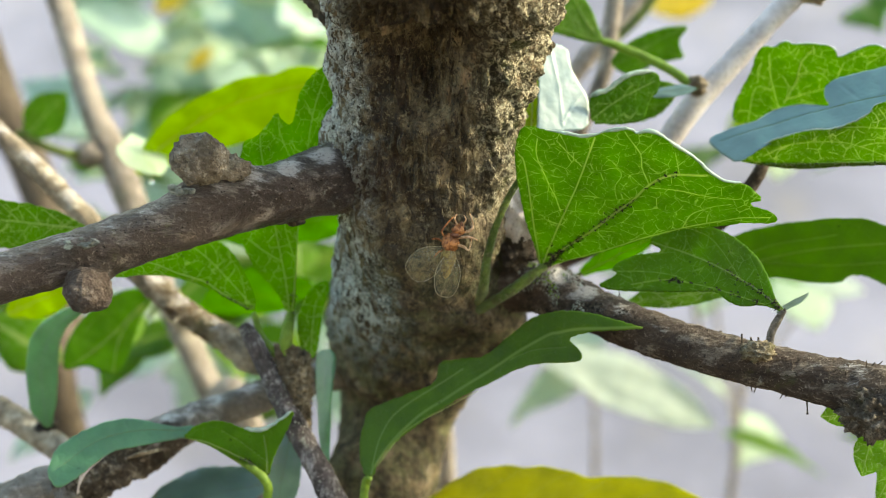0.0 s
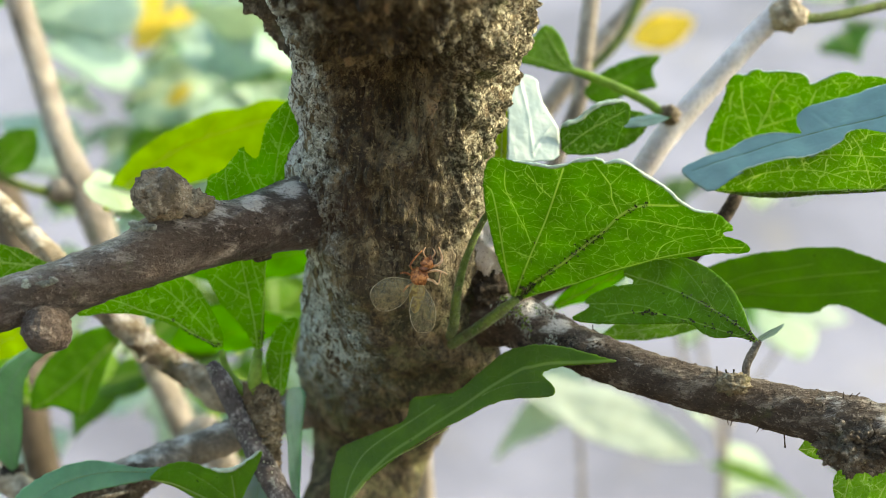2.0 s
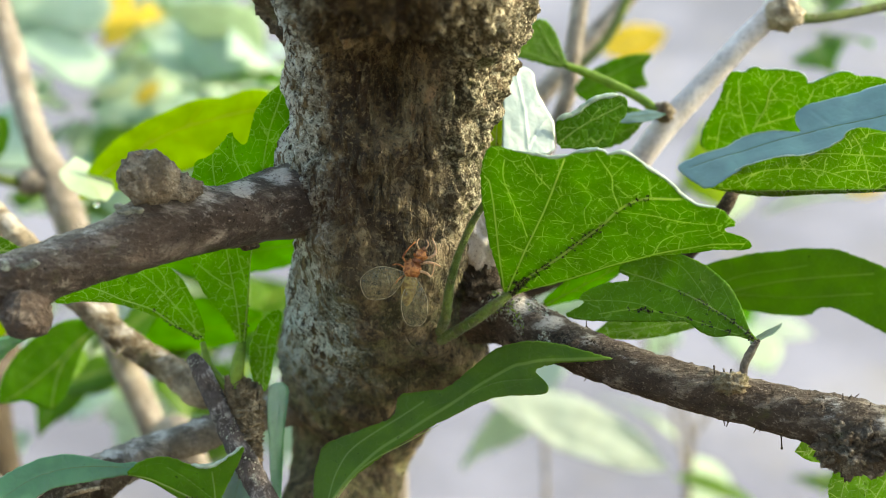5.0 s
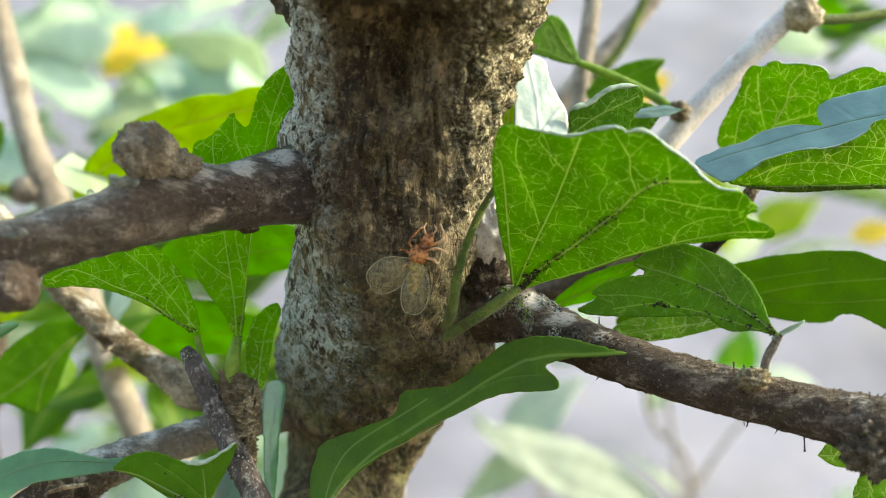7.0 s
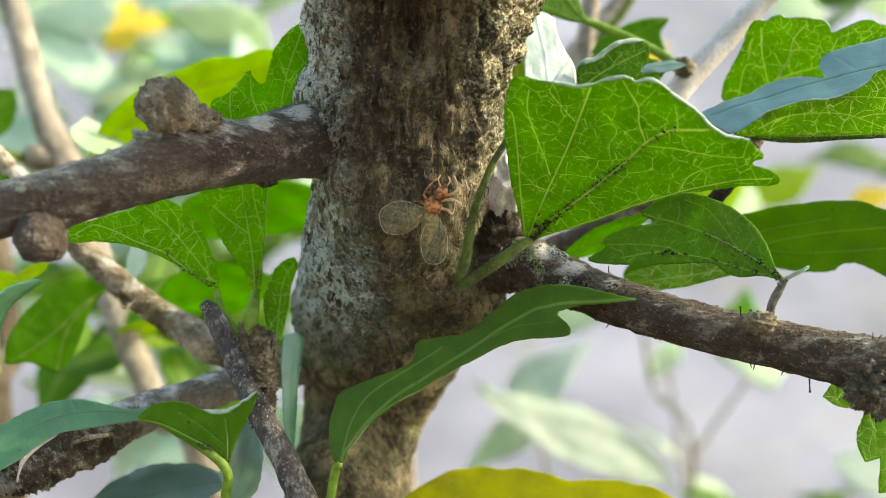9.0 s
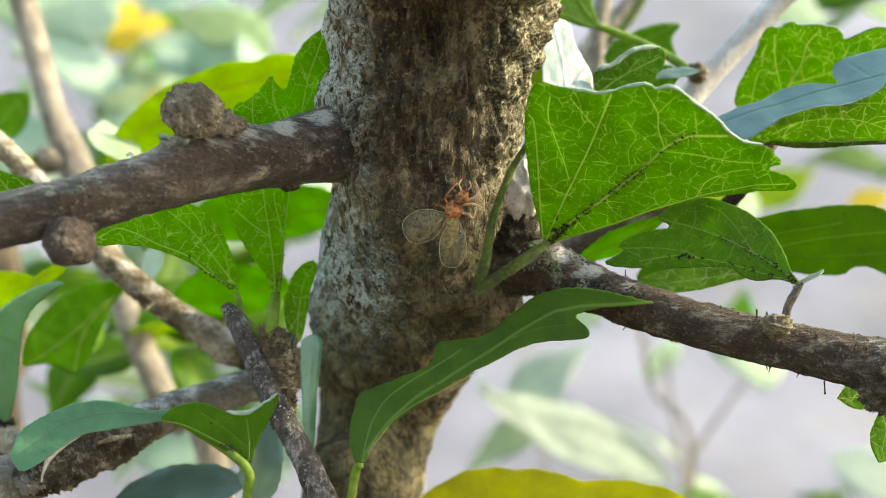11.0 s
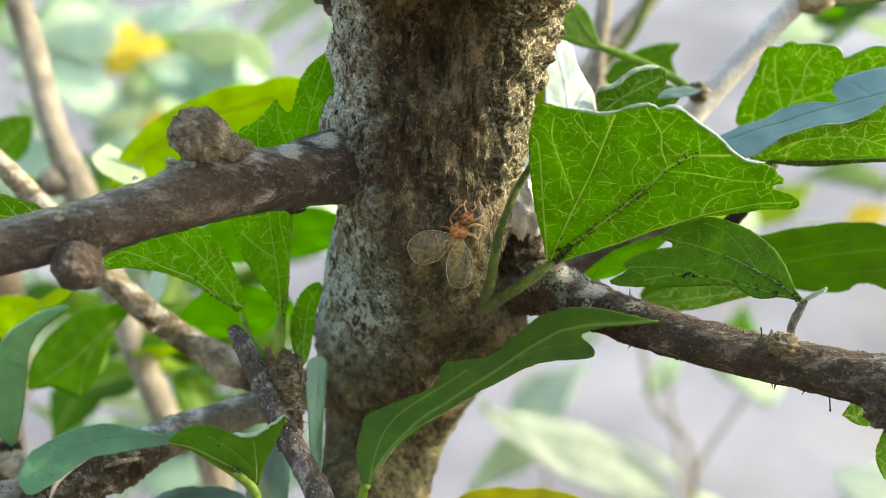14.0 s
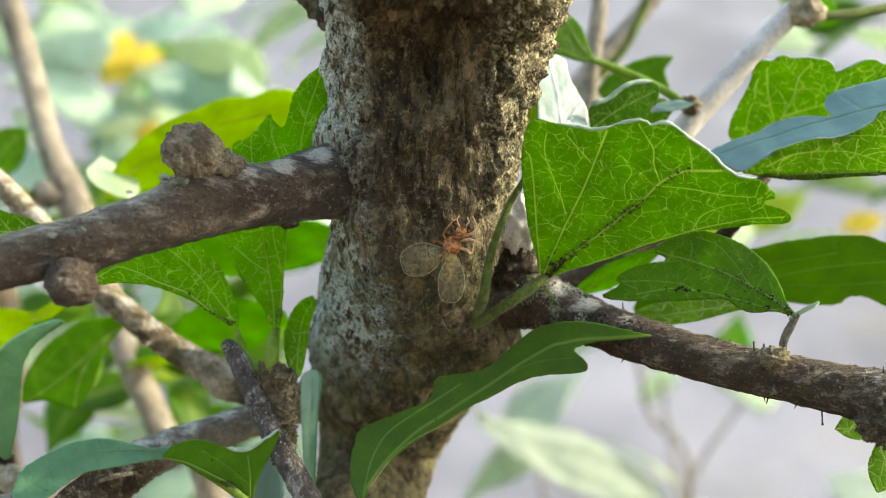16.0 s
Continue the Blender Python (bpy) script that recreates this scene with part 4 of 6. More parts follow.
# Light on the grey branch's top is put in as pale places.
grey_branch = limb("branch", [
    (-20.1, 25.9, -55.2, 3.69), (-31.5, 18.7, -51.6, 3.45), (-40.2, 12.5, -50.4, 3.49), (-51.9, 6.4, -51.0, 3.65), (-61.1, 1.2, -51.9, 4.04), (-68.6, -4.8, -52.4, 4.61),
    (-78.2, -10.3, -53.8, 4.97), (-90.7, -18.0, -55.1, 4.84), (-106.5, -26.6, -58.1, 4.51),
], BARK_GREY, shrub, 170, 40, 0.12, seed=41.0, grit=0.14, label="grey branch with torn, peeling bark", lit_worn=tuple(((x, y, z + 3.2), 3.0, 0.75) for x, y, z in ((-31.5, 18.7, -51.6), (-36.0, 15.5, -51.0), (-40.2, 12.5, -50.4), (-46.0, 9.5, -50.7), (-51.9, 6.4, -51.0), (-57.0, 3.5, -51.5), (-61.1, 1.2, -51.9))))
torn = limb("bark_patch", [
    (-57.9, -0.3, -50.4, 2.22), (-63.3, -5.7, -49.8, 4.47), (-70.2, -10.4, -50.1, 5.03), (-76.6, -14.6, -51.2, 4.44), (-80.4, -16.6, -52.8, 2.10),
], BARK_CRUMB, grey_branch, 110, 50, 0.24, seed=45.0, grit=0.12, label="blackened wood under torn bark", lit_worn=(
    ((-74.0, -19.0, -47.0), 3.0, 0.9), ((-66.0, -14.0, -45.5), 3.0, 0.7), ((-78.5, -19.0, -51.5), 3.5, 1.0), ((-62.0, -8.0, -47.0), 2.5, 0.7)))


def flake(points, width, mat, parent, seed=0.0):
    """A curled strip of loose bark: points in mm."""
    c = curve_through(points, 18) * MM
    vs, fs = [], []
    for i, p in enumerate(c):
        w = width * MM * (0.35 + 0.65 * math.sin(math.pi * (0.08 + 0.84 * i / 18))) * (1 + 0.4 * noise.noise(Vector((i * 0.5, seed, 0))))
        for k in range(5):
            e = (k - 2) / 2
            vs.append(Vector(p) + Vector((0, 0.3 * w * e * e, w * e)))
        for k in range(5):
            e = (k - 2) / 2
            vs.append(Vector(p) + Vector((0, 0.3 * w * e * e + 0.00025, w * e)))
    for i in range(18):
        a = i * 10
        for k in range(4):
            fs.append((a + k, a + k + 1, a + k + 11, a + k + 10))
            fs.append((a + 5 + k, a + 15 + k, a + 16 + k, a + 6 + k))
        fs.append((a, a + 10, a + 15, a + 5))
        fs.append((a + 4, a + 9, a + 19, a + 14))
    return mesh_object("bark_flake", vs, fs, mat, parent)


flake([(-74.3, -20.8, -48.0), (-72.8, -20.8, -44.1), (-71.0, -18.8, -42.5), (-68.0, -15.1, -42.1)], 0.9, BARK_SMOOTH, grey_branch, 1.0)
flake([(-64.9, -15.9, -43.5), (-61.6, -16.2, -42.1), (-58.4, -13.5, -43.4)], 0.5, BARK_TWIG, grey_branch, 3.0)
flake([(-65.1, 22.6, -36.8), (-63.2, 19.9, -37.5), (-60.2, 21.9, -36.0)], 0.4, BARK_TWIG, grey_branch, 4.0)
limb("branch", [(-112.5, 22.6, -60.8, 2.95), (-98.2, 14.5, -62.9, 3.00), (-86.1, 5.3, -62.8, 3.02), (-75.1, -4.7, -60.2, 2.90)], BARK_TWIG, shrub, 50, 24, 0.08, seed=52.0, label="pale brown twig")
lump("bud", (-93.4, 12.1, -61.0), (2.60, 2.36, 1.65), BARK_DARK, shrub, 0.4, 53.0, 2.0)

twig = limb("branch", [
    (-43.3, 4.4, -26.4, 1.18), (-41.3, 2.1, -28.4, 1.82), (-38.5, -1.4, -32.5, 1.92), (-35.0, -6.5, -37.3, 2.11), (-31.1, -10.8, -42.8, 2.31), (-27.3, -15.1, -48.1, 2.41), (-23.1, -18.9, -56.7, 2.63), (-18.4, -16.8, -77.2, 2.83),
], BARK_UPRIGHT, shrub, 90, 28, 0.10, seed=61.0, grit=0.08, label="dark grey upright twig with a broken top")
crusted(twig, 160, -44.0, -22.0, 7, 0.1)
limb("stub", [(-31.8, -8.5, -45.5, 1.9), (-32.3, -5.4, -40.2, 2.5), (-32.6, -2.4, -36.0, 2.9), (-33.4, 0.2, -32.4, 2.3), (-34.4, 1.8, -29.6, 1.2)], BARK_STUB, twig, 110, 70, 0.4, seed=63.0, grit=0.8, label="scaly brown leaf spur")
rng = random.Random(77)
spur = curve_through([(-32.6, -7.4, -43.0), (-32.2, -4.6, -38.0), (-32.0, -1.4, -33.6), (-33.2, 1.6, -30.6)], 60)
vs, fs = [], []
for i in range(150):
    c = Vector(spur[int(rng.random() * 60)])
    a = rng.random() * 2 * math.pi
    out = Vector((math.cos(a), math.sin(a) * 0.8, -0.5 * math.sin(a)))
    c += out * rng.uniform(1.9, 2.7)
    w, h = rng.uniform(0.5, 1.2), rng.uniform(0.25, 0.55)
    side = out.cross(Vector((0, -0.6, 0.8))).normalized()
    up = side.cross(out)
    e = len(vs)
    for k in range(8):
        b = k * math.pi / 4
        vs.append((c + side * math.cos(b) * w * rng.uniform(0.8, 1.2) + up * math.sin(b) * h) * MM)
    vs += [(c + out * rng.uniform(0.25, 0.6)) * MM, (c - out * 0.6) * MM]
    for k in range(8):
        fs += [(e + k, e + (k + 1) % 8, e + 8), (e + (k + 1) % 8, e + k, e + 9)]
tagged(mesh_object("scaly_bark", vs, fs, BARK_STUB, twig, False), "old brown bud scales round the spur", kind="stuff")
limb("stub", [(-34.2, -2.9, -35.0, 1.7), (-35.5, -0.5, -31.4, 1.2), (-36.4, 1.6, -28.8, 0.5)], BARK_STUB, twig, 50, 26, 0.3, seed=65.0, grit=0.7)

bare = limb("branch", [
    (41.3, 43.3, -12.9, 2.5), (49.9, 48.0, -0.8, 2.7), (60.1, 53.6, 8.9, 2.5), (67.9, 57.9, 16.3, 2.4), (74.6, 61.2, 22.1, 2.4), (91.1, 72.1, 37.0, 2.3),
], BARK_SMOOTH, shrub, 80, 26, 0.05, seed=71.0, label="pale smooth bare twig")
under(lump("node", (75.7, 58.7, 21.6), (4.02, 3.07, 3.07), BARK_TWIG, None, 0.3, 72.0, 1.5), bare)
under(lump("node", (50.3, 46.7, 4.9), (2.11, 1.88, 2.11), BARK_TWIG, None, 0.35, 73.0, 1.5), bare)
limb("shoot", [(76.3, 58.5, 21.3, 1.30), (84.2, 60.3, 20.4, 1.07), (101.6, 65.6, 21.6, 0.97)], STALK, shrub, 24, 10, 0.05, label="thin green side shoot")
limb("shoot", [(3.6, 5.6, -22.3, 0.8), (4.7, 0.2, -15.6, 0.95), (5.2, -2.0, -11.4, 0.92), (5.7, -1.7, -6.9, 0.8), (7.1, 0.2, -1.6, 0.7), (9.6, 2.3, 4.0, 0.62), (12.5, 3.0, 9.2, 0.6)], STALK, shrub, 110, 18, 0.16, seed=75.0, grit=0.35, label="thin downy green shoot against the trunk")
limb("shoot", [(61.4, 24.8, -1.0, 1.21), (59.1, 22.8, -4.6, 1.43), (55.9, 23.5, -11.3, 1.55), (50.8, 26.8, -21.6, 1.62)], BARK_DARK, shrub, 24, 14, 0.1, seed=77.0)

# ---- the shrub: leaves ----
lobed((16.8, 4.8, -12.5), (56.2, -9.8, 7.2), (12.0, 3.5, -3.8),
      ((-0.016, 0.024), (0.073, 0.327), (0.129, 0.481), (0.186, 0.599), (0.244, 0.686), (0.289, 0.722), (0.323, 0.716), (0.352, 0.683), (0.501, 0.607), (0.644, 0.596), (0.672, 0.579), (0.678, 0.559), (0.722, 0.559), (0.756, 0.528), (0.788, 0.443), (0.831, 0.37), (0.856, 0.299), (0.884, 0.253), (0.947, 0.216), (0.982, 0.106), (0.915, 0.106), (0.986, 0.031), (0.999, -0.001), (0.97, -0.028), (0.667, 0.048), (0.521, 0.04), (0.205, 0.003), (0.07, -0.001), (0.014, -0.016)),
      ((0.34, ((0.004, -0.001), (0.146, 0.083), (0.477, 0.229), (0.605, 0.3), (0.678, 0.322), (0.75, 0.32), (0.838, 0.297))), (0.22, ((0.003, 0.018), (0.141, 0.172), (0.344, 0.383), (0.528, 0.595))), (0.22, ((-0.012, 0.023), (0.191, 0.516), (0.208, 0.605))), (0.15, ((0.22, 0.275), (0.245, 0.415), (0.258, 0.521), (0.28, 0.595), (0.318, 0.656))), (0.16, ((0.416, 0.477), (0.383, 0.623))), (0.16, ((0.611, 0.303), (0.62, 0.389), (0.645, 0.46), (0.642, 0.581))), (0.11, ((0.644, 0.455), (0.738, 0.513))), (0.13, ((0.741, 0.323), (0.769, 0.426))), (0.16, ((0.61, 0.285), (0.891, 0.141))), (0.2, ((0.018, -0.008), (0.66, 0.058), (0.969, 0.012))), (0.14, ((0.639, 0.059), (0.704, 0.116), (0.794, 0.13), (0.862, 0.119))), (0.1, ((0.464, 0.275), (0.486, 0.338), (0.53, 0.378), (0.536, 0.443))),),
      LEAF, shrub, "broad lobed green leaf lit through from above", seed=1.0, wave=0.02, rim=(7, 18, 0.25), soot=((0, 0.0, 0.16, 120), (0, 0.08, 0.36, 120), (0, 0.36, 0.85, 24), (1, 0.05, 0.6, 14)),
      stalk=((1.9, 11.1, -28.8), (4.0, 4.3, -22.5), (7.9, 1.3, -17.7), (13.0, 2.2, -14.1)), stalk_size=1.05)
lobed((-17.0, -20.0, -44.5), (34.8, -11.8, -15.1), (-20.5, -11.4, -40.8),
      ((-0.015, 0.012), (-0.012, 0.072), (0.015, 0.137), (0.07, 0.213), (0.316, 0.182), (0.355, 0.247), (0.499, 0.183), (0.688, 0.222), (0.741, 0.212), (0.805, 0.184), (0.875, 0.132), (1, -0), (0.835, 0.085), (0.765, 0.096), (0.784, 0.054), (0.787, 0.017), (0.771, 0.007), (0.643, 0.072), (0.556, 0.088), (0.369, 0.098), (0.27, 0.09), (0.104, 0.056), (0.042, 0.031), (0.014, -0.004)),
      ((0.42, ((0.01, 0.006), (0.037, 0.03), (0.174, 0.089), (0.319, 0.117), (0.671, 0.138), (0.759, 0.124), (0.839, 0.093), (0.992, 0.009))), (0.24, ((0.022, 0.03), (0.095, 0.112), (0.188, 0.157), (0.42, 0.18))), (0.22, ((0.038, 0.022), (0.169, 0.077), (0.308, 0.089), (0.461, 0.088))), (0.12, ((0.571, 0.125), (0.66, 0.113), (0.754, 0.07))),),
      LEAF_DEEP, shrub, "long dark green leaf arching below the side branch", seed=2.0, wave=0.012,
      stalk=((-20.9, -23.5, -60.7), (-18.9, -20.9, -52.2), (-18.0, -18.8, -47.0)), stalk_size=0.8, stalk_mat=STALK_FRESH)
lobed((58.5, -13.3, -10.1), (26.4, 0.8, -14.5), (60.7, -6.1, -3.5),
      ((0.008, 0.014), (0.052, 0.06), (0.098, 0.156), (0.161, 0.253), (0.261, 0.332), (0.367, 0.382), (0.53, 0.421), (0.669, 0.389), (0.766, 0.28), (0.67, 0.237), (0.809, 0.201), (0.89, 0.158), (0.938, 0.1), (0.887, 0.084), (1.001, 0), (0.885, -0.014), (0.34, 0.052), (0.299, 0.016), (0.221, -0.01), (0.13, 0.013), (0.063, 0.01), (0.005, -0.009)),
      ((0.2, ((0.001, 0), (0.2, 0.118), (0.496, 0.228), (0.743, 0.282))), (0.16, ((0.007, 0.002), (0.328, 0.062), (0.527, 0.083), (0.641, 0.082), (0.807, 0.035))), (0.14, ((0.248, 0.142), (0.346, 0.257), (0.445, 0.343), (0.551, 0.379))), (0.13, ((0.514, 0.085), (0.589, 0.112), (0.734, 0.114), (0.901, 0.095))), (0.1, ((0.496, 0.228), (0.552, 0.302), (0.577, 0.361))), (0.1, ((0.112, 0.067), (0.153, 0.165), (0.225, 0.275))),),
      LEAF_MID, shrub, "green leaf with a sooty vein on a short spur", seed=3.0, wave=0.02, soot=((0, 0.0, 0.6, 50), (1, 0.1, 0.8, 40)),
      stalk=((56.7, -14.7, -17.5), (56.6, -14.2, -14.6), (57.6, -13.7, -11.7)), stalk_size=0.7, stalk_mat=BARK_GREY)
leaf((58.3, -12.2, -11.1), (64.5, -6.4, -11.1), (65.7, 5.8, -17.9), (0.120, 0.288, 0.288, 0.168, 0.000), (0.120, 0.288, 0.288, 0.168, 0.000), LEAF_PALE, shrub, "tiny bluish young leaf", seed=3.5, veins=0, rib=0.1)
leaf((56.6, 10.6, -21.7), (32.9, 10.4, -26.0), (45.9, 18.1, -20.7), (0.063, 0.151, 0.188, 0.151, 0.125, 0.000), (0.050, 0.075, 0.100, 0.100, 0.063, 0.000), LEAF_BRIGHT, shrub, "green leaf low behind another", seed=3.8, veins=3, rib=0.15)
lobed((-41.7, 7.5, -25.4), (-65.2, -1.1, -9.5), (-37.2, 10.5, -17.0),
      ((0.027, 0.006), (0.344, 0.074), (0.503, 0.087), (0.649, 0.08), (0.815, 0.044), (0.932, -0.015), (0.989, -0.029), (1.018, 0.021), (1.007, 0.075), (0.744, 0.281), (0.645, 0.386), (0.576, 0.436), (0.476, 0.425), (0.339, 0.38), (0.215, 0.288), (0.105, 0.187), (0.023, 0.094), (-0.011, 0.012)),
      ((0.18, ((0.022, 0.012), (0.219, 0.056), (0.402, 0.113), (0.592, 0.117), (0.747, 0.132), (0.89, 0.128), (0.952, 0.046))), (0.18, ((0.01, 0.029), (0.335, 0.214), (0.508, 0.295), (0.653, 0.34))), (0.15, ((0.376, 0.235), (0.418, 0.33), (0.513, 0.391), (0.581, 0.423))), (0.12, ((0.713, 0.138), (0.759, 0.205), (0.818, 0.221))), (0.13, ((0.096, 0.088), (0.215, 0.247), (0.363, 0.351))), (0.1, ((0.556, 0.119), (0.644, 0.195), (0.643, 0.262))),),
      LEAF_BRIGHT, shrub, "green leaf spreading from the twig under the branch", seed=4.0, wave=0.02, soot=((0, 0.0, 0.35, 30),),
      stalk=((-36.5, 0.6, -31.0), (-40.0, 4.1, -28.9)), stalk_size=0.8, stalk_mat=STALK_FRESH)
lobed((-34.2, 6.9, -25.6), (-23.5, 22.6, 23.2), (-43.0, 3.2, -22.4),
      ((0.006, 0.018), (0.061, 0.046), (0.185, 0.168), (0.261, 0.223), (0.375, 0.284), (0.471, 0.308), (0.552, 0.297), (0.617, 0.28), (0.651, 0.284), (0.677, 0.268), (0.678, 0.24), (0.79, 0.172), (0.76, 0.156), (0.734, 0.11), (0.856, 0.106), (0.92, 0.078), (1.001, -0.001), (0.925, -0.057), (0.788, -0.076), (0.623, -0.058), (0.492, 0), (0.407, 0.025), (0.263, 0.015), (0.013, -0.016)),
      ((0.17, ((0.011, 0.007), (0.155, 0.048), (0.643, 0.213), (0.704, 0.201))), (0.2, ((0.016, -0.005), (0.222, 0.013), (0.609, 0.035), (0.809, 0.038), (0.961, 0.014))), (0.14, ((0.216, 0.068), (0.259, 0.151), (0.302, 0.217))), (0.14, ((0.375, 0.122), (0.357, 0.18), (0.38, 0.245))), (0.13, ((0.221, 0.019), (0.359, 0.078), (0.41, 0.082))), (0.13, ((0.528, 0.035), (0.693, 0.144), (0.767, 0.169))), (0.12, ((0.669, 0.037), (0.795, -0))), (0.11, ((0.789, 0.038), (0.841, 0.082))),),
      LEAF_BRIGHT, shrub, "tall lobed green leaf rising behind the branch", seed=5.0, wave=0.015, soot=((1, 0.0, 0.2, 16),),
      stalk=((-34.9, 0.6, -31.0), (-34.4, 2.7, -27.3)), stalk_size=1.25, stalk_mat=STALK_FRESH)
lobed((-79.9, 64.4, -26.1), (-32.6, 75.7, -6.4), (-82.8, 60.9, -17.2),
      ((-0.005, 0.003), (0.064, 0.09), (0.152, 0.161), (0.287, 0.218), (0.406, 0.246), (0.686, 0.231), (0.751, 0.2), (0.794, 0.165), (0.867, 0.163), (0.914, 0.149), (0.964, 0.11), (1.017, 0.041), (0.901, -0.248), (0.65, -0.149), (0.105, -0.03)),
      ((0.5, ((0.025, 0.022), (0.225, 0.097), (0.503, 0.122), (0.75, 0.078), (0.983, -0.008))), (0.2, ((0.367, 0.116), (0.508, 0.188))), (0.2, ((0.578, 0.112), (0.69, 0.182))), (0.2, ((0.496, 0.108), (0.596, -0.024))),),
      LEAF_YELLOW, shrub, "yellow-green arching leaf", seed=6.0, wave=0.012)
leaf((-72.5, 56.8, -21.6), (-79.9, 67.1, -15.8), (-79.7, 55.0, -16.7), (0.121, 0.424, 0.509, 0.485, 0.242, 0.000), (0.121, 0.364, 0.436, 0.424, 0.242, 0.000), LEAF_FAR, shrub, "small pale green leaf", seed=6.5, veins=3)
lobed((-30.5, 2.7, -32.9), (-27.0, 12.5, -21.0), (-36.9, -2.2, -26.9),
      ((0.021, 0.071), (0.218, 0.257), (0.471, 0.337), (0.76, 0.286), (0.926, 0.161), (1, 0.019), (0.935, -0.079), (0.674, -0.049), (0.063, -0.116), (-0.031, -0.066)),
      ((0.2, ((0.008, -0.025), (0.369, 0.056), (0.709, 0.084), (0.94, 0.007))),),
      LEAF_BRIGHT, shrub, "small oval green leaf at the twig", seed=7.0, wave=0.02, grain=0.35)
lobed((-27.1, -8.5, -49.8), (-27.6, 7.1, -34.5), (-34.9, -4.3, -54.4),
      ((-0.095, 0.029), (0.148, 0.085), (0.742, 0.149), (0.981, 0.13), (0.999, -0.036), (0.932, -0.128), (0.424, -0.069), (-0.099, -0.038)),
      ((0.14, ((-0.049, 0.004), (0.432, 0.013), (0.923, -0.004))),),
      LEAF_TEAL, shrub, "narrow bluish leaf on edge beside the trunk", seed=8.0, wave=0.01, grain=0.35)
lobed((-51.5, -12.1, -40.2), (-78.1, -23.2, -40.8), (-54.8, -4.4, -34.8),
      ((1, -0), (0.911, 0.157), (0.771, 0.212), (0.565, 0.251), (0.4, 0.23), (0.123, 0.075), (-0.012, 0.054), (-0.078, 0.002), (0.038, -0.017), (0.539, 0.033), (0.661, -0.003), (0.787, -0.067), (0.956, -0.12)),
      ((0.12, ((0.03, 0.023), (0.386, 0.127), (0.655, 0.124), (0.934, 0.017))), (0.08, ((0.418, 0.136), (0.436, 0.217))),),
      LEAF_TEAL, shrub, "curled shiny leaf with its upper face tinted bluish for sky sheen", seed=9.0, wave=0.012,
      stalk=((-37.5, -21.5, -61.2), (-37.9, -19.1, -53.1), (-38.4, -17.6, -46.5)), stalk_size=0.85, stalk_mat=STALK_FRESH)
lobed((-37.6, -17.2, -46.6), (-53.4, -16.0, -37.9), (-33.0, -12.9, -38.9),
      ((0.024, -0.026), (0.19, 0.02), (0.403, 0.017), (0.723, 0.048), (0.999, -0), (0.933, 0.163), (0.842, 0.276), (0.641, 0.357), (0.464, 0.369), (0.327, 0.399), (0.222, 0.469), (0.051, 0.78), (0.02, 0.65), (0.01, 0.182), (-0.035, 0.002)),
      ((0.24, ((0.015, 0.003), (0.208, 0.055), (0.429, 0.067), (0.733, 0.068), (0.949, 0.018))), (0.2, ((0.003, 0.028), (0.095, 0.204), (0.22, 0.395))), (0.12, ((0.089, 0.144), (0.386, 0.219), (0.645, 0.248))),),
      LEAF_PLAIN, shrub, "green folded half of a curled leaf", seed=9.5, wave=0.01, rim=(8, 11, 0.42), soot=((0, 0.0, 0.4, 24),))
leaf((-41.3, -2.0, -63.5), (-67.3, -9.5, -64.4), (-57.0, 10.9, -61.1), (0.068, 0.217, 0.271, 0.271, 0.190, 0.000), (0.054, 0.163, 0.203, 0.203, 0.135, 0.000), LEAF_PALE, shrub, "bluish green leaf low among the branches", seed=10.0, veins=4)
leaf((-35.0, 1.0, -50.2), (-38.9, -9.4, -64.3), (-43.9, 2.3, -60.0), (0.065, 0.326, 0.391, 0.326, 0.000), (0.065, 0.228, 0.326, 0.326, 0.000), LEAF_PALE, shrub, "bluish green leaf behind the twig", seed=10.5, veins=3)
lobed((-70.9, 45.7, -46.8), (-93.3, 32.2, -60.1), (-76.6, 47.1, -38.7),
      ((-0.007, -0.002), (0.063, 0.095), (0.183, 0.18), (0.296, 0.238), (0.433, 0.265), (0.56, 0.268), (0.691, 0.252), (0.803, 0.221), (0.925, 0.164), (1.047, 0.041), (1, -0.011), (0.893, -0.06), (0.798, -0.273), (0.672, -0.247), (0.58, -0.21), (0.299, -0.025), (0.13, 0.008)),
      ((0.3, ((0.026, 0.003), (0.293, 0.038), (0.529, 0.005), (0.795, -0.001), (0.987, 0.019))), (0.3, ((0.231, 0.016), (0.438, -0.013), (0.61, -0.099), (0.776, -0.245))), (0.15, ((0.358, 0.091), (0.545, 0.188), (0.72, 0.163))),),
      LEAF_PLAIN, shrub, "broad green leaf hanging behind", seed=11.0, wave=0.02, grain=0.4)
lobed((-90.7, 8.3, -57.2), (-75.2, 10.7, -25.7), (-98.9, 12.7, -53.5),
      ((-0.019, 0.013), (0.01, 0.157), (0.257, 0.284), (0.472, 0.332), (0.64, 0.296), (0.831, 0.189), (0.989, 0.051), (1, -0.006), (0.901, 0.053), (0.741, 0.124), (0.612, 0.135), (0.206, 0.01), (0.036, -0.02)),
      ((0.2, ((0.016, 0.006), (0.271, 0.151), (0.523, 0.203), (0.758, 0.157), (0.959, 0.037))), (0.12, ((0.278, 0.141), (0.369, 0.245))), (0.12, ((0.492, 0.19), (0.631, 0.165))),),
      LEAF_TEAL, shrub, "folded bluish green leaf on a dark stalk", seed=12.0, wave=0.01, grain=0.35)
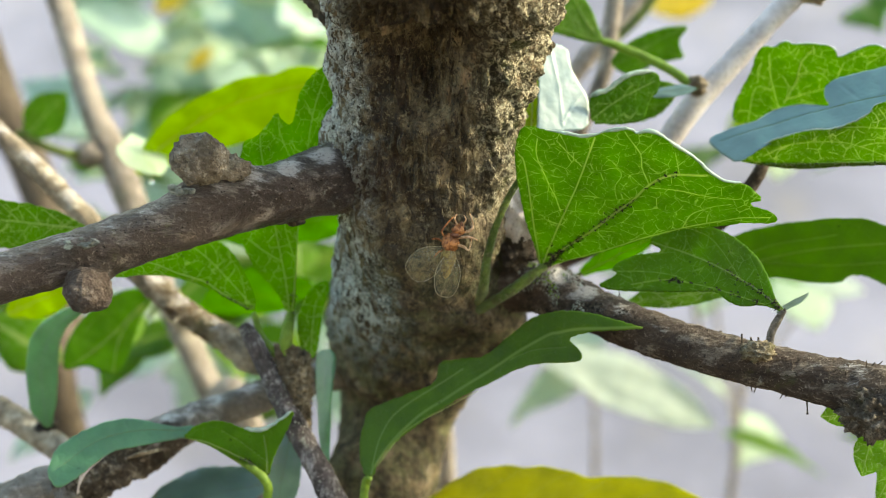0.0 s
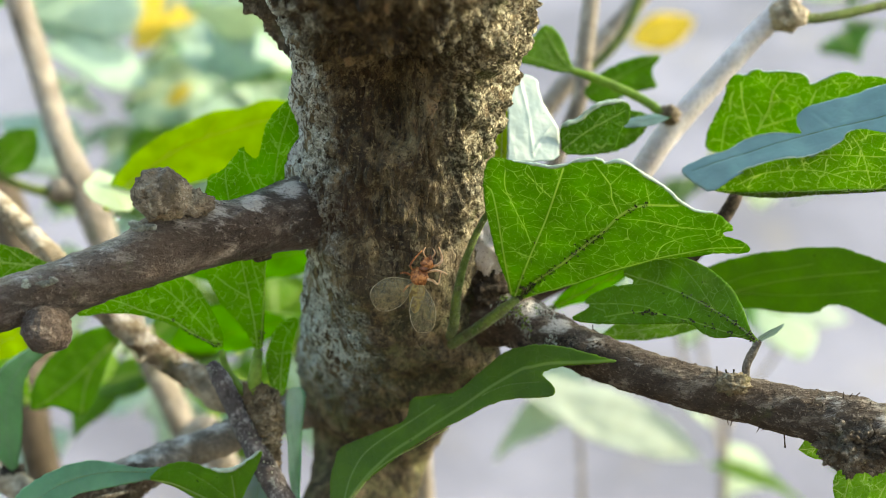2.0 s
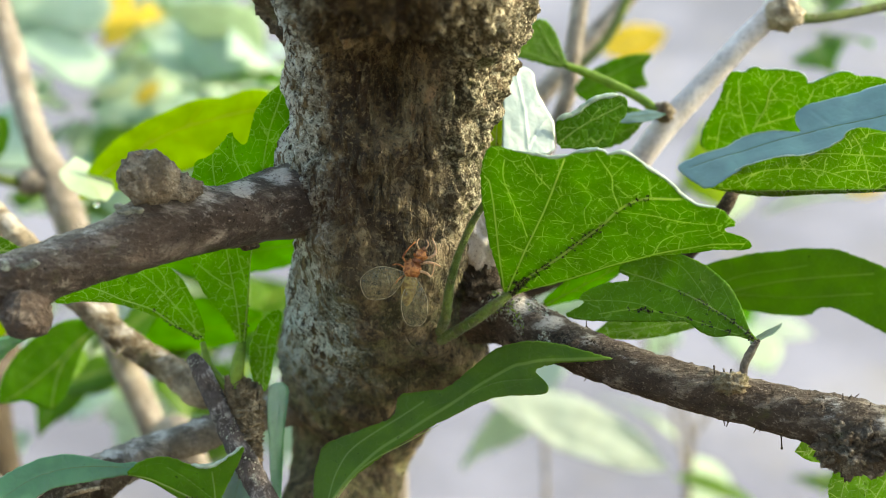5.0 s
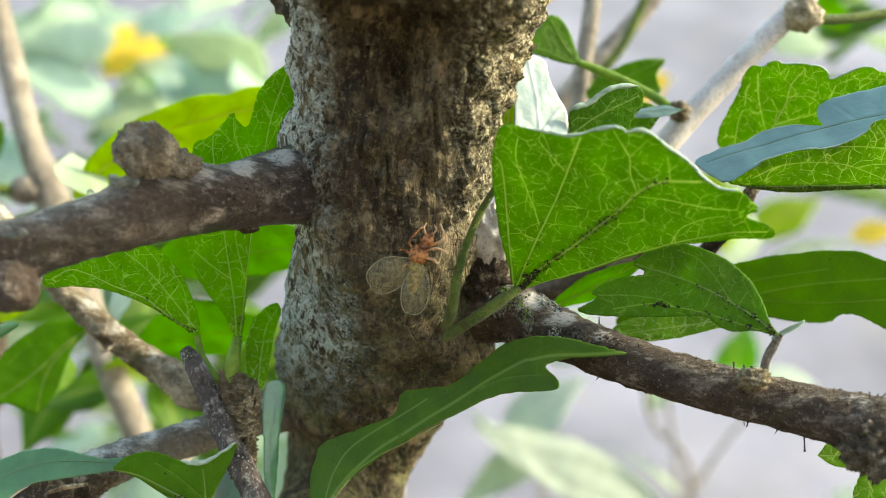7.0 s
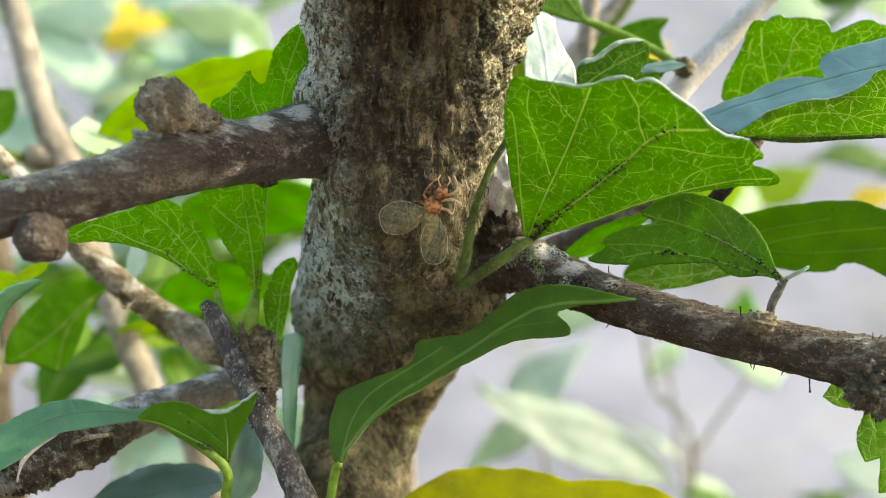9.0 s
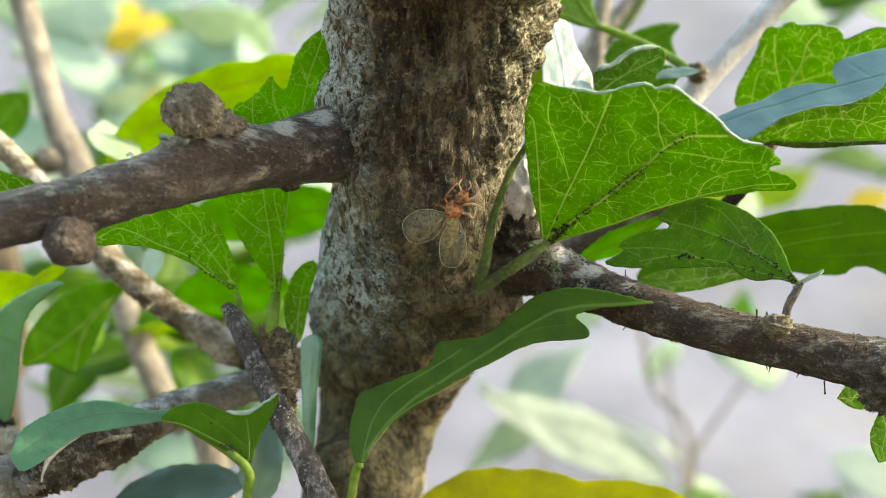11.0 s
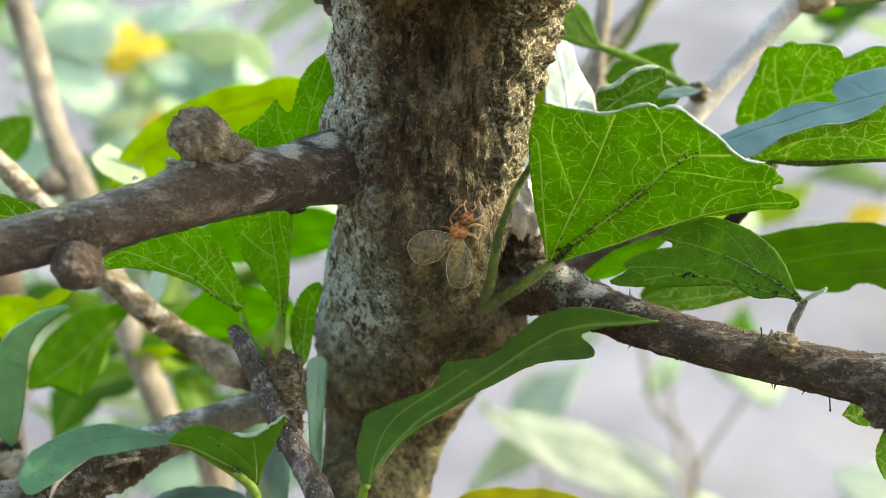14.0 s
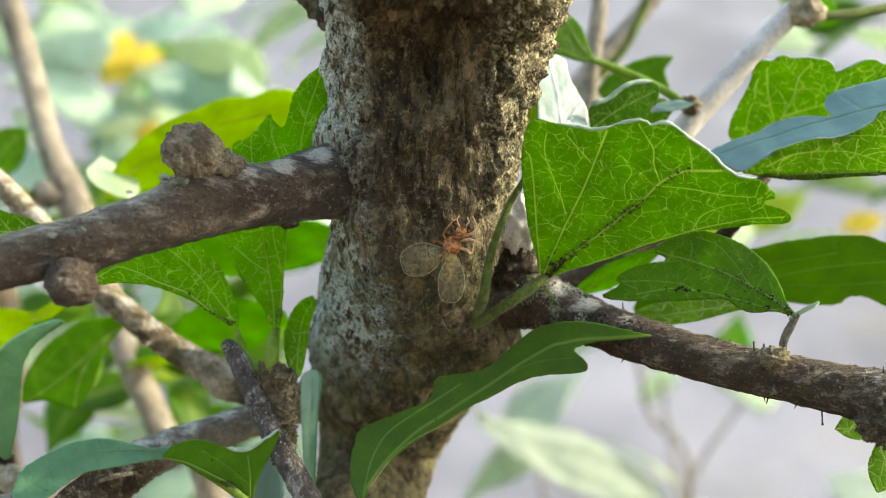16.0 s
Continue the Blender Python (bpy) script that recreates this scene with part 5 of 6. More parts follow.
leaf((-111.6, 45.2, -53.7), (-93.2, 45.5, -45.2), (-101.9, 45.9, -40.5), (0.048, 0.193, 0.241, 0.193, 0.000), (0.048, 0.193, 0.241, 0.193, 0.000), LEAF_YELLOW, shrub, "yellow-green leaf", seed=12.5, veins=3)
leaf((-91.0, 36.2, -41.2), (-82.7, 36.7, -36.4), (-87.5, 37.3, -35.4), (0.046, 0.130, 0.148, 0.130, 0.000), (0.046, 0.130, 0.148, 0.130, 0.000), LEAF_YELLOW, shrub, "small yellow-green leaf", seed=12.8, veins=2, rib=0.25)
leaf((-75.4, 15.1, -9.9), (-99.3, 11.5, -4.1), (-86.7, 14.2, 0.7), (0.024, 0.118, 0.165, 0.177, 0.165, 0.059), (0.024, 0.141, 0.236, 0.259, 0.212, 0.059), LEAF_NET, shrub, "green leaf behind the branch", seed=13.0, veins=4)
lobed((38.9, 31.4, -35.9), (96.8, 15.9, -19.7), (36.4, 32.1, -26.2),
      ((0.001, 0), (0.028, 0.042), (0.149, 0.084), (0.288, 0.144), (0.42, 0.182), (0.528, 0.2), (0.667, 0.205), (0.784, 0.192), (0.891, 0.13), (1.004, 0.049), (0.986, -0.206), (0.763, -0.031), (0.712, -0.026), (0.683, -0.055), (0.587, -0.046), (0.466, -0.011), (0.033, -0.036)),
      ((0.3, ((0.009, -0.007), (0.233, 0.022), (0.603, 0.09), (0.888, 0.087))), (0.2, ((0.421, 0.057), (0.63, 0.025), (0.882, 0.011))), (0.2, ((0.233, 0.022), (0.465, 0.115), (0.694, 0.142))),),
      LEAF_DEEP, shrub, "long green leaf behind the side branch", seed=14.0, wave=0.01)
lobed((56.4, 37.6, 1.2), (90.5, 32.5, 17.9), (51.9, 37.1, 10.2),
      ((0, 0), (0.059, 0.113), (0.206, 0.261), (0.255, 0.343), (0.315, 0.375), (0.357, 0.343), (0.384, 0.355), (0.424, 0.355), (0.442, 0.321), (0.52, 0.298), (0.615, 0.234), (0.629, 0.192), (0.625, 0.149), (0.79, 0.157), (0.828, 0.141), (0.859, 0.101), (0.93, 0.074), (1.025, -0.009), (0.994, -0.139), (0.389, -0.15), (0.113, -0.072)),
      ((0.2, ((0.291, -0.002), (0.389, 0.098), (0.447, 0.194), (0.527, 0.251))), (0.17, ((0.253, -0.058), (0.277, 0.162), (0.319, 0.323))), (0.17, ((0.291, 0.016), (0.492, 0.003), (0.576, 0.037), (0.643, 0.111))), (0.15, ((0.078, -0.039), (0.184, 0.149), (0.258, 0.1))), (0.12, ((0.447, 0.194), (0.394, 0.334))), (0.15, ((0.411, 0.141), (0.518, 0.095), (0.552, 0.012))), (0.12, ((0.643, 0.111), (0.749, 0.107), (0.873, 0.048))), (0.14, ((0.207, 0.174), (0.254, 0.275))),),
      LEAF_NET, shrub, "bright green leaf with a net of pale veins", seed=15.0, wave=0.015, rim=(4, 15, 0.13))
lobed((87.4, 18.5, 19.7), (49.1, 24.5, 4.0), (87.7, 28.1, 22.6),
      ((-0.033, 0.142), (0.088, 0.159), (0.183, 0.143), (0.378, 0.153), (0.436, 0.119), (0.44, 0.042), (0.421, -0.006), (0.521, 0.046), (0.617, 0.072), (0.694, 0.063), (0.755, 0.03), (0.905, 0.023), (1.001, 0.001), (0.957, -0.087), (0.87, -0.208), (0.713, -0.13), (0.612, -0.119), (0.515, -0.122), (0.43, -0.158), (0.333, -0.151), (0.251, -0.119), (0.229, -0.079), (0.185, -0.072), (0.04, -0.174)),
      ((0.12, ((0.008, -0.036), (0.531, -0.016), (0.938, -0.037))), (0.08, ((0.289, -0.025), (0.362, 0.106))),),
      LEAF_SKY, shrub, "shiny leaf with its upper face tinted blue for sky sheen", seed=16.0, wave=0.012, rim=(6, 11, 0.1))
lobed((87.5, 10.9, 6.7), (54.4, 19.0, 2.3), (86.2, 11.3, 16.6),
      ((1.001, 0), (0.83, 0.121), (0.714, 0.165), (0.6, 0.196), (0.486, 0.195), (0.375, 0.235), (0.294, 0.287), (0.282, 0.327), (0.228, 0.351), (0.165, 0.347), (0.021, 0.308), (0, -0.019), (0.71, -0.057), (0.917, -0.023)),
      ((0.18, ((0.002, 0.007), (0.146, -0.006), (0.917, -0.023))), (0.15, ((0.146, -0.003), (0.398, 0.102), (0.569, 0.116), (0.713, 0.101), (0.858, 0.029))), (0.15, ((0.569, 0.116), (0.588, 0.183))), (0.15, ((0.489, 0.106), (0.505, 0.176))), (0.15, ((0.341, 0.085), (0.23, 0.107), (0.062, 0.09))), (0.17, ((0.146, -0.006), (0.202, 0.217), (0.253, 0.311))), (0.14, ((0.713, 0.101), (0.771, 0.062), (0.799, 0.003))), (0.15, ((0.515, 0.202), (0.29, 0.199), (0.068, 0.184))),),
      LEAF_NET, shrub, "green folded leaf underside with black specks", seed=17.0, wave=0.012, rim=(0, 8, 0.13), soot=((0, 0.3, 1.0, 12),))
lobed((30.4, 55.2, 11.8), (23.8, 61.4, 20.3), (22.2, 50.2, 9.1),
      ((-0.024, 0.065), (0.14, 0.277), (0.65, 0.798), (0.949, -0.026), (0.809, -0.171), (0.535, -0.168), (-0.017, -0.036)),
      ((0.25, ((0.001, 0.024), (0.39, 0.049), (0.832, 0.017))), (0.18, ((0.011, 0.065), (0.639, 0.595))), (0.14, ((0.217, 0.046), (0.465, -0.145))),),
      LEAF_MID, shrub, "green leaf on a long stalk", seed=18.0, wave=0.015, grain=0.4,
      stalk=((49.6, 46.7, 4.9), (44.1, 50.5, 7.4), (36.0, 54.2, 10.0)), stalk_size=0.95, stalk_mat=STALK_FRESH)
lobed((35.1, 73.9, -2.6), (53.1, 78.8, 4.7), (31.0, 75.7, 6.3),
      ((-0.031, 0.014), (0.119, 0.12), (0.31, 0.152), (0.559, 0.15), (0.76, 0.114), (1.004, 0.004), (0.822, -0.095), (0.799, -0.191), (0.818, -0.327), (0.479, -0.235), (0.265, -0.228), (0.072, -0.175)),
      ((0.25, ((-0.006, -0.012), (0.65, 0.018), (0.964, -0.006))), (0.18, ((0.421, -0.018), (0.592, -0.131), (0.778, -0.301))), (0.15, ((0.204, -0.024), (0.32, -0.183))),),
      LEAF_MID, shrub, "green lobed leaf behind", seed=19.0, wave=0.015, grain=0.5)
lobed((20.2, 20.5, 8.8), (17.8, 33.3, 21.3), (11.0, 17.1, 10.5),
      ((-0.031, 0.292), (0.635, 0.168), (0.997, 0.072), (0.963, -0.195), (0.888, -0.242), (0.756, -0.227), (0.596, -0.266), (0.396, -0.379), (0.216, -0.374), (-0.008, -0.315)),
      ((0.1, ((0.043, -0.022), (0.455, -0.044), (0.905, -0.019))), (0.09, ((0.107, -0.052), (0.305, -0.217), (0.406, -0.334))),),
      LEAF_SHINE, shrub, "shiny leaf with its upper face coloured whitish for sky glare", seed=20.0, wave=0.01)
leaf((14.4, 21.1, 8.6), (15.0, 29.1, 18.4), (12.2, 24.0, 13.6), (0.105, 0.158, 0.158, 0.126, 0.000), (0.084, 0.105, 0.105, 0.105, 0.000), LEAF_YELLOW, shrub, "narrow green leaf edge beside the trunk", seed=20.5, veins=2)
lobed((26.1, 24.3, 9.2), (39.4, 28.1, 16.3), (21.1, 25.5, 17.8),
      ((0.097, 0.233), (0.197, 0.245), (0.357, 0.19), (0.567, 0.232), (0.749, 0.204), (0.995, 0.067), (0.998, -0.037), (0.885, -0.184), (0.754, -0.21), (0.556, -0.413), (0.236, -0.263), (-0.027, -0.066)),
      ((0.2, ((0.029, -0.019), (0.377, 0.013), (0.91, -0.024))), (0.12, ((0.453, 0.008), (0.605, 0.076), (0.712, 0.052))), (0.1, ((0.681, -0.008), (0.763, -0.16))),),
      LEAF, shrub, "small green leaf with a curled rim coloured pale for sky sheen", seed=21.0, wave=0.012, rim=(0, 5, 0.5))
leaf((37.9, 35.1, 8.8), (48.6, 35.6, 9.7), (43.4, 43.1, 12.6), (0.069, 0.111, 0.139, 0.139, 0.000), (0.069, 0.111, 0.139, 0.111, 0.000), LEAF_PALE, shrub, "tiny curled whitish leaf tip", seed=21.5, veins=1, rib=0.2)
leaf((28.4, 36.9, 3.9), (46.5, 41.1, 7.3), (34.9, 38.5, 10.6), (0.054, 0.161, 0.215, 0.161, 0.000), (0.054, 0.215, 0.268, 0.215, 0.000), LEAF, shrub, "green leaf behind a curled one", seed=21.8, veins=3)
leaf((-9.5, 7.2, -79.5), (56.0, 7.4, -79.1), (15.0, 8.8, -64.7), (0.024, 0.132, 0.162, 0.156, 0.120, 0.120, 0.084, 0.000), (0.024, 0.120, 0.156, 0.168, 0.156, 0.120, 0.072, 0.000), LEAF_OCHRE, shrub,
     "yellowing leaf below the trunk", seed=22.0, veins=4, teeth=0.02, stalk=((-25.4, 7.2, -91.5), (-17.9, 6.6, -84.5)), stalk_size=1.2)
leaf((73.8, -17.6, -30.5), (66.3, -19.4, -29.6), (70.3, -15.2, -26.3), (0.174, 0.392, 0.435, 0.261, 0.000), (0.174, 0.261, 0.261, 0.174, 0.000), LEAF_BRIGHT, shrub, "small green leaf under the knob", seed=23.0, veins=1, rib=0.12)
leaf((77.5, -16.6, -32.7), (74.5, -23.4, -40.5), (69.4, -21.1, -36.5), (0.104, 0.187, 0.228, 0.249, 0.187, 0.021), (0.104, 0.311, 0.415, 0.415, 0.311, 0.021), LEAF_BRIGHT, shrub, "small green leaf hanging under the knob", seed=24.0, veins=1, rib=0.12)
leaf((87.5, -13.7, -35.8), (79.0, -21.4, -49.1), (75.3, -21.5, -37.3), (0.178, 0.267, 0.356, 0.356, 0.178, 0.000), (0.178, 0.534, 0.712, 0.712, 0.534, 0.036), LEAF_BRIGHT, shrub, "green leaf at the branch", seed=25.0, veins=1, rib=0.15)

leaf((-72.4, 56.6, -54.0), (-68.8, 62.0, -44.6), (-76.8, 65.0, -51.4), (0.087, 0.261, 0.348, 0.278, 0.000), (0.087, 0.261, 0.348, 0.278, 0.000), LEAF_PALE, shrub, "narrow bluish leaf behind a twig", seed=28.0, veins=2)
leaf((-21.0, 54.0, -30.5), (-62.8, 54.8, -37.1), (-40.9, 53.3, -19.7), (0.035, 0.138, 0.196, 0.196, 0.138, 0.000), (0.035, 0.115, 0.150, 0.138, 0.115, 0.000), LEAF_PLAIN, shrub, "green leaf behind the branch", seed=29.0, veins=3)
leaf((-37.3, 53.5, -51.3), (-67.6, 55.4, -60.1), (-52.3, 51.2, -43.2), (0.066, 0.263, 0.341, 0.315, 0.210, 0.000), (0.066, 0.158, 0.210, 0.184, 0.131, 0.000), LEAF_PLAIN, shrub, "green leaf low behind the twig", seed=30.0, veins=3)
lump("water_drop", (-63.9, 26.7, -5.8), (0.7, 0.6, 0.6), WATER, shrub, 0.02, 1.0, 1.0, "water drop", 14)
limb("branch", [(-8.0, 40.0, -52.0, 3.2), (10.0, 46.0, -45.5, 2.9), (23.6, 48.0, -39.7, 2.6), (36.4, 48.0, -33.0, 2.4), (48.0, 50.0, -27.0, 2.0), (55.0, 52.0, -24.0, 0.8)], BARK_SIDE, shrub, 60, 20, 0.1, seed=58.0, grit=0.1, label="short brown twig behind the leaves")
leaf((25.5, 23.0, -27.0), (43.0, 21.0, -14.5), (32.0, 22.5, -11.5), (0.04, 0.10, 0.13, 0.11, 0.06, 0.0), (0.04, 0.09, 0.12, 0.1, 0.06, 0.0), LEAF_PLAIN, shrub,
     "small green leaf above the side branch", seed=28.0, veins=3, stalk=((18.5, 26.0, -33.0), (22.0, 24.5, -30.0)), stalk_size=0.6)

# ---- shrubs behind ----
back = tagged(new("background_shrub"), "out-of-focus shrub with pale brown stems and green leaves", "shrub")
limb("stem", [(-137.3, 175.7, 28.3, 3.8), (-121.5, 149.3, -17.4, 3.8), (-113.5, 135.0, -42.2, 3.8), (-106.0, 126.0, -57.8, 4.91), (-95.8, 111.8, -82.4, 4.09), (-88.3, 102.0, -99.3, 4.09), (-79.1, 91.5, -117.5, 4.09), (-61.7, 73.6, -172.5, 4.74), (-60.0, 60.0, -760.0, 8.0)],
     BARK_FAR, back, 70, 18, 0.05, seed=81.0, label="smooth pale brown stem")
lump("node", (-113.0, 125.8, -54.1), (4.88, 3.91, 3.91), BARK_FAR, back, 0.2, 82.0)
limb("shoot", [(-113.5, 125.6, -54.5, 1.95), (-121.1, 122.7, -51.5, 1.45), (-132.5, 122.1, -44.6, 1.27)], STALK, back, 20, 10, 0.05)
leaf((-130.0, 123.5, -46.1), (-114.3, 120.6, -31.1), (-134.7, 125.6, -32.4), (0.078, 0.234, 0.273, 0.195, 0.000), (0.078, 0.234, 0.273, 0.195, 0.000), LEAF, back, "green leaf", seed=26.0)
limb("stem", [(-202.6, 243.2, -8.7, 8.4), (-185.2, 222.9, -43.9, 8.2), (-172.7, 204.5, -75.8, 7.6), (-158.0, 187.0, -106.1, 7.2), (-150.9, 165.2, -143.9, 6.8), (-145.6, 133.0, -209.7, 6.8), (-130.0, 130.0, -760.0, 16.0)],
     BARK_SHADE, back, 60, 20, 0.06, seed=83.0, label="brown stem with shade put into its dark colour")
limb("stem", [(40.3, 118.7, 25.5, 1.41), (38.9, 107.9, 6.9, 2.12), (37.1, 102.6, -6.2, 2.26), (34.7, 98.3, -19.8, 2.12), (15.8, 91.2, -66.0, 2.41), (-8.2, 82.7, -136.8, 2.88), (30.0, 60.0, -760.0, 6.0)], BARK_FAR, back, 50, 14, 0.05, seed=84.0)
limb("stem", [(76.0, 177.3, 7.1, 2.71), (60.6, 166.0, -12.4, 2.71), (45.3, 157.4, -27.4, 3.05), (23.7, 149.1, -51.7, 3.09), (-15.9, 136.0, -104.5, 3.57), (0.0, 90.0, -760.0, 8.0)], BARK_FAR, back, 50, 14, 0.05, seed=85.0)
limb("shoot", [(59.8, 142.2, 6.2, 1.40), (50.4, 131.9, -11.6, 1.40), (37.9, 125.6, -22.5, 1.24)], STALK, back, 20, 10, 0.05)

far = tagged(new("background_shrub"), "blurred low shrub with leaves coloured pale for haze and some yellow leaves", "shrub")


def spray(corner, across, down, n, deep, size, mats, seed, parent):
    """Leaves of one shrub scattered over a slab that starts at corner (mm), each a copy of one of a few blades."""
    rng = random.Random(seed)
    kinds = []
    for i, m in enumerate(mats):
        k = leaf((0, 0, 0), (size, 0, 0), (0, 10, 0), (0.0, 0.22, 0.32, 0.30, 0.2, 0.08, 0.0), (0.0, 0.2, 0.3, 0.3, 0.2, 0.1, 0.0), m, parent, "", seed=90.0 + i, veins=0, nu=10, nv=3, arch=0.1, thick=0.4)
        kinds.append(k)
    for i in range(n):
        k = kinds[i % len(kinds)]
        a, b, c = rng.random(), rng.random(), rng.random()
        p = Vector(corner) + Vector(across) * a + Vector(down) * b + Vector((0, 0.87, -0.5)) * deep * c
        turn = pose(0, 0, 0, rng.uniform(-50, 50), rng.uniform(-35, 45), rng.uniform(0, 360))
        if i < len(kinds):
            k.matrix_world = Matrix.Translation(p * MM) @ turn
        else:
            ob = copy_thing(k, Matrix.Translation(p * MM) @ turn)
            ob.parent = parent


def span(a, b):
    return tuple(q - p for p, q in zip(a, b))


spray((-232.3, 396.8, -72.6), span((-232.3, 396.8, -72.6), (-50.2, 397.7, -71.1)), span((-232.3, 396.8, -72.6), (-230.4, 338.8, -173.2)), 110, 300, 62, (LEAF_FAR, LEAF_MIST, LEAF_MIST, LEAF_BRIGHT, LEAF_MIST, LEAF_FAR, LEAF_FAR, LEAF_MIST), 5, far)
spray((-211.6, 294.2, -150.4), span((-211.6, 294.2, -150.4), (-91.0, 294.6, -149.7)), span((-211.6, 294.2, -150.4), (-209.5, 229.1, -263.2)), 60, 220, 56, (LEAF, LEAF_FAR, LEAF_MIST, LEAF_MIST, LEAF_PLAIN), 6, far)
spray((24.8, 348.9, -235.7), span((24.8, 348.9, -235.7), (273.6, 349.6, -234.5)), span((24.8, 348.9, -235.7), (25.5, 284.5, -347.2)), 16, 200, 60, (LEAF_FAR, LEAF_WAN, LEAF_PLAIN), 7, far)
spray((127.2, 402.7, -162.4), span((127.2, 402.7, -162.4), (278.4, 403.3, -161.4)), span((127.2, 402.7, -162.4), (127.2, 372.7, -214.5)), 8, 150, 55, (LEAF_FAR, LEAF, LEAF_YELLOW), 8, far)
spray((157.0, 328.5, -57.7), (43.6, -13.9, 5.0), (1.8, -9.7, -27.4), 10, 90, 40, (LEAF_PLAIN, LEAF_FAR, LEAF_DEEP), 9, far)
spray((-112.9, 72.8, -72.8), (49.9, 12.0, -7.1), (1.4, -16.1, -23.1), 18, 110, 26, (LEAF_PLAIN, LEAF_DEEP, LEAF_BRIGHT, LEAF_PLAIN, LEAF_YELLOW), 10, back)
leaf((121.2, 285.2, -306.0), (20.8, 299.5, -261.2), (65.1, 328.9, -250.3), (0.000, 0.09, 0.13, 0.145, 0.12, 0.07, 0.000), (0.000, 0.07, 0.10, 0.12, 0.10, 0.06, 0.000), LEAF_WAN, far, "large leaf coloured pale for haze", seed=27.0)
for k, (a, b, c) in enumerate((((-173.4, 411.6, -127.1), (-153.0, 417.6, -116.7), (-167.3, 430.1, -115.0)), ((-155.4, 396.1, -153.9), (-140.9, 402.1, -143.5), (-155.0, 413.7, -143.5)), ((221.2, 390.9, -203.0), (245.8, 394.8, -196.2), (234.0, 407.6, -194.1)), ((-221.7, 481.4, -126.2), (-150.8, 475.2, -136.9), (-191.6, 504.3, -126.6)), ((100.6, 503.1, -168.6), (141.2, 509.4, -157.7), (122.6, 524.1, -152.2)))):
    leaf(a, b, c, (0.0, 0.2, 0.32, 0.3, 0.2, 0.0), (0.0, 0.2, 0.32, 0.3, 0.2, 0.0), LEAF_GOLD, far, "golden yellow leaf", seed=110.0 + k, veins=0, nu=10, nv=3)
for k, (a, b, c) in enumerate((((60.6, 412.0, -326.4), (64.9, 393.3, -358.7), (67.9, 359.5, -417.3)), ((147.0, 450.4, -339.9), (154.3, 425.3, -383.3), (159.8, 389.7, -445.1)), ((201.2, 443.4, -352.0), (165.1, 416.4, -398.7), (159.8, 389.7, -445.1)), ((118.5, 417.2, -277.3), (128.6, 390.8, -323.2), (151.9, 361.1, -374.5)))):
    limb("stem", [(*a, 1.2), (*b, 1.5), (*c, 1.8), (c[0], c[1] + 20, -755.0, 4.0)], BARK_FAR, far, 30, 10, 0.05, seed=90.0 + k)

# ---- the insect ----
def skin(name, colour, dark, rough=0.4, share=0.0):
    m = Mat(name)
    c = m.mix(m.ramp(m.noise(1100, 4, 0.7), 0.42, 0.58), colour, dark)
    m.bump(m.noise(4000, 3), 0.00006, 0.5)
    m.set(c, rough, 0.5)
    return m.thin(c, share) if share else m.m


AMBER = skin("amber_shell", (0.62, 0.26, 0.10), (0.24, 0.08, 0.03), 0.35, 0.25)
AMBER_DARK = skin("brown_shell", (0.22, 0.075, 0.03), (0.09, 0.03, 0.015), 0.35)
HONEY = skin("honey_leg", (0.80, 0.56, 0.38), (0.55, 0.32, 0.18), 0.35, 0.3)
OLIVE = skin("olive_abdomen", (0.38, 0.27, 0.08), (0.18, 0.11, 0.03), 0.4, 0.3)
RIM = skin("pale_wing_vein", (0.38, 0.33, 0.24), (0.26, 0.22, 0.15), 0.4, 0.3)
EYE = skin("dark_eye", (0.03, 0.015, 0.01), (0.05, 0.02, 0.01), 0.2)


def wing_material():
    m = Mat("clear_wing")
    m.set(m.mix(m.ramp(m.noise(900, 3), 0.3, 0.7), (0.34, 0.29, 0.17), (0.24, 0.21, 0.13)), 0.3, 0.5)
    tr = m.t.nodes.new("ShaderNodeBsdfTransparent")
    mx = m.t.nodes.new("ShaderNodeMixShader")
    mx.inputs[0].default_value = 0.25
    m.t.links.new(tr.outputs[0], mx.inputs[1])
    m.t.links.new(m.b.outputs[0], mx.inputs[2])
    m.t.links.new(mx.outputs[0], m.t.nodes["Material Output"].inputs[0])
    return m.m


WING = wing_material()
fly = tagged(new("winged_insect"), "small amber insect with clear rounded wings clinging to the bark", "insect")
FLY_POSE = Matrix.Translation(Vector((-0.9, -3.8, -1.1)) * MM) @ pose(0, 0, 0, -30, 0, 0)
fly.matrix_world = FLY_POSE


def onto(ob, parent=fly):
    ob.parent = parent
    return ob


onto(lump("thorax", (0.0, 0.0, -0.3), (1.5, 1.3, 1.7), AMBER, None, 0.22, 3.0, 2.2, "mottled amber thorax", 26))
onto(lump("collar", (0.95, -0.1, 1.15), (1.15, 1.0, 0.65), AMBER_DARK, None, 0.12, 8.0, 1.5, "brown ring behind the head", 18))
onto(lump("head", (1.6, -0.2, 2.15), (1.25, 1.1, 1.1), AMBER, None, 0.14, 4.0, 1.6, "amber head", 24))
onto(lump("eye", (2.65, -0.6, 2.3), (0.34, 0.36, 0.42), EYE, None, 0.03, 5.0, n=12))
onto(lump("eye", (0.75, -0.6, 2.75), (0.34, 0.36, 0.4), EYE, None, 0.03, 6.0, n=12))
onto(lump("jaw", (2.1, -0.7, 3.1), (0.35, 0.35, 0.5), AMBER_DARK, None, 0.1, 7.0, n=10))
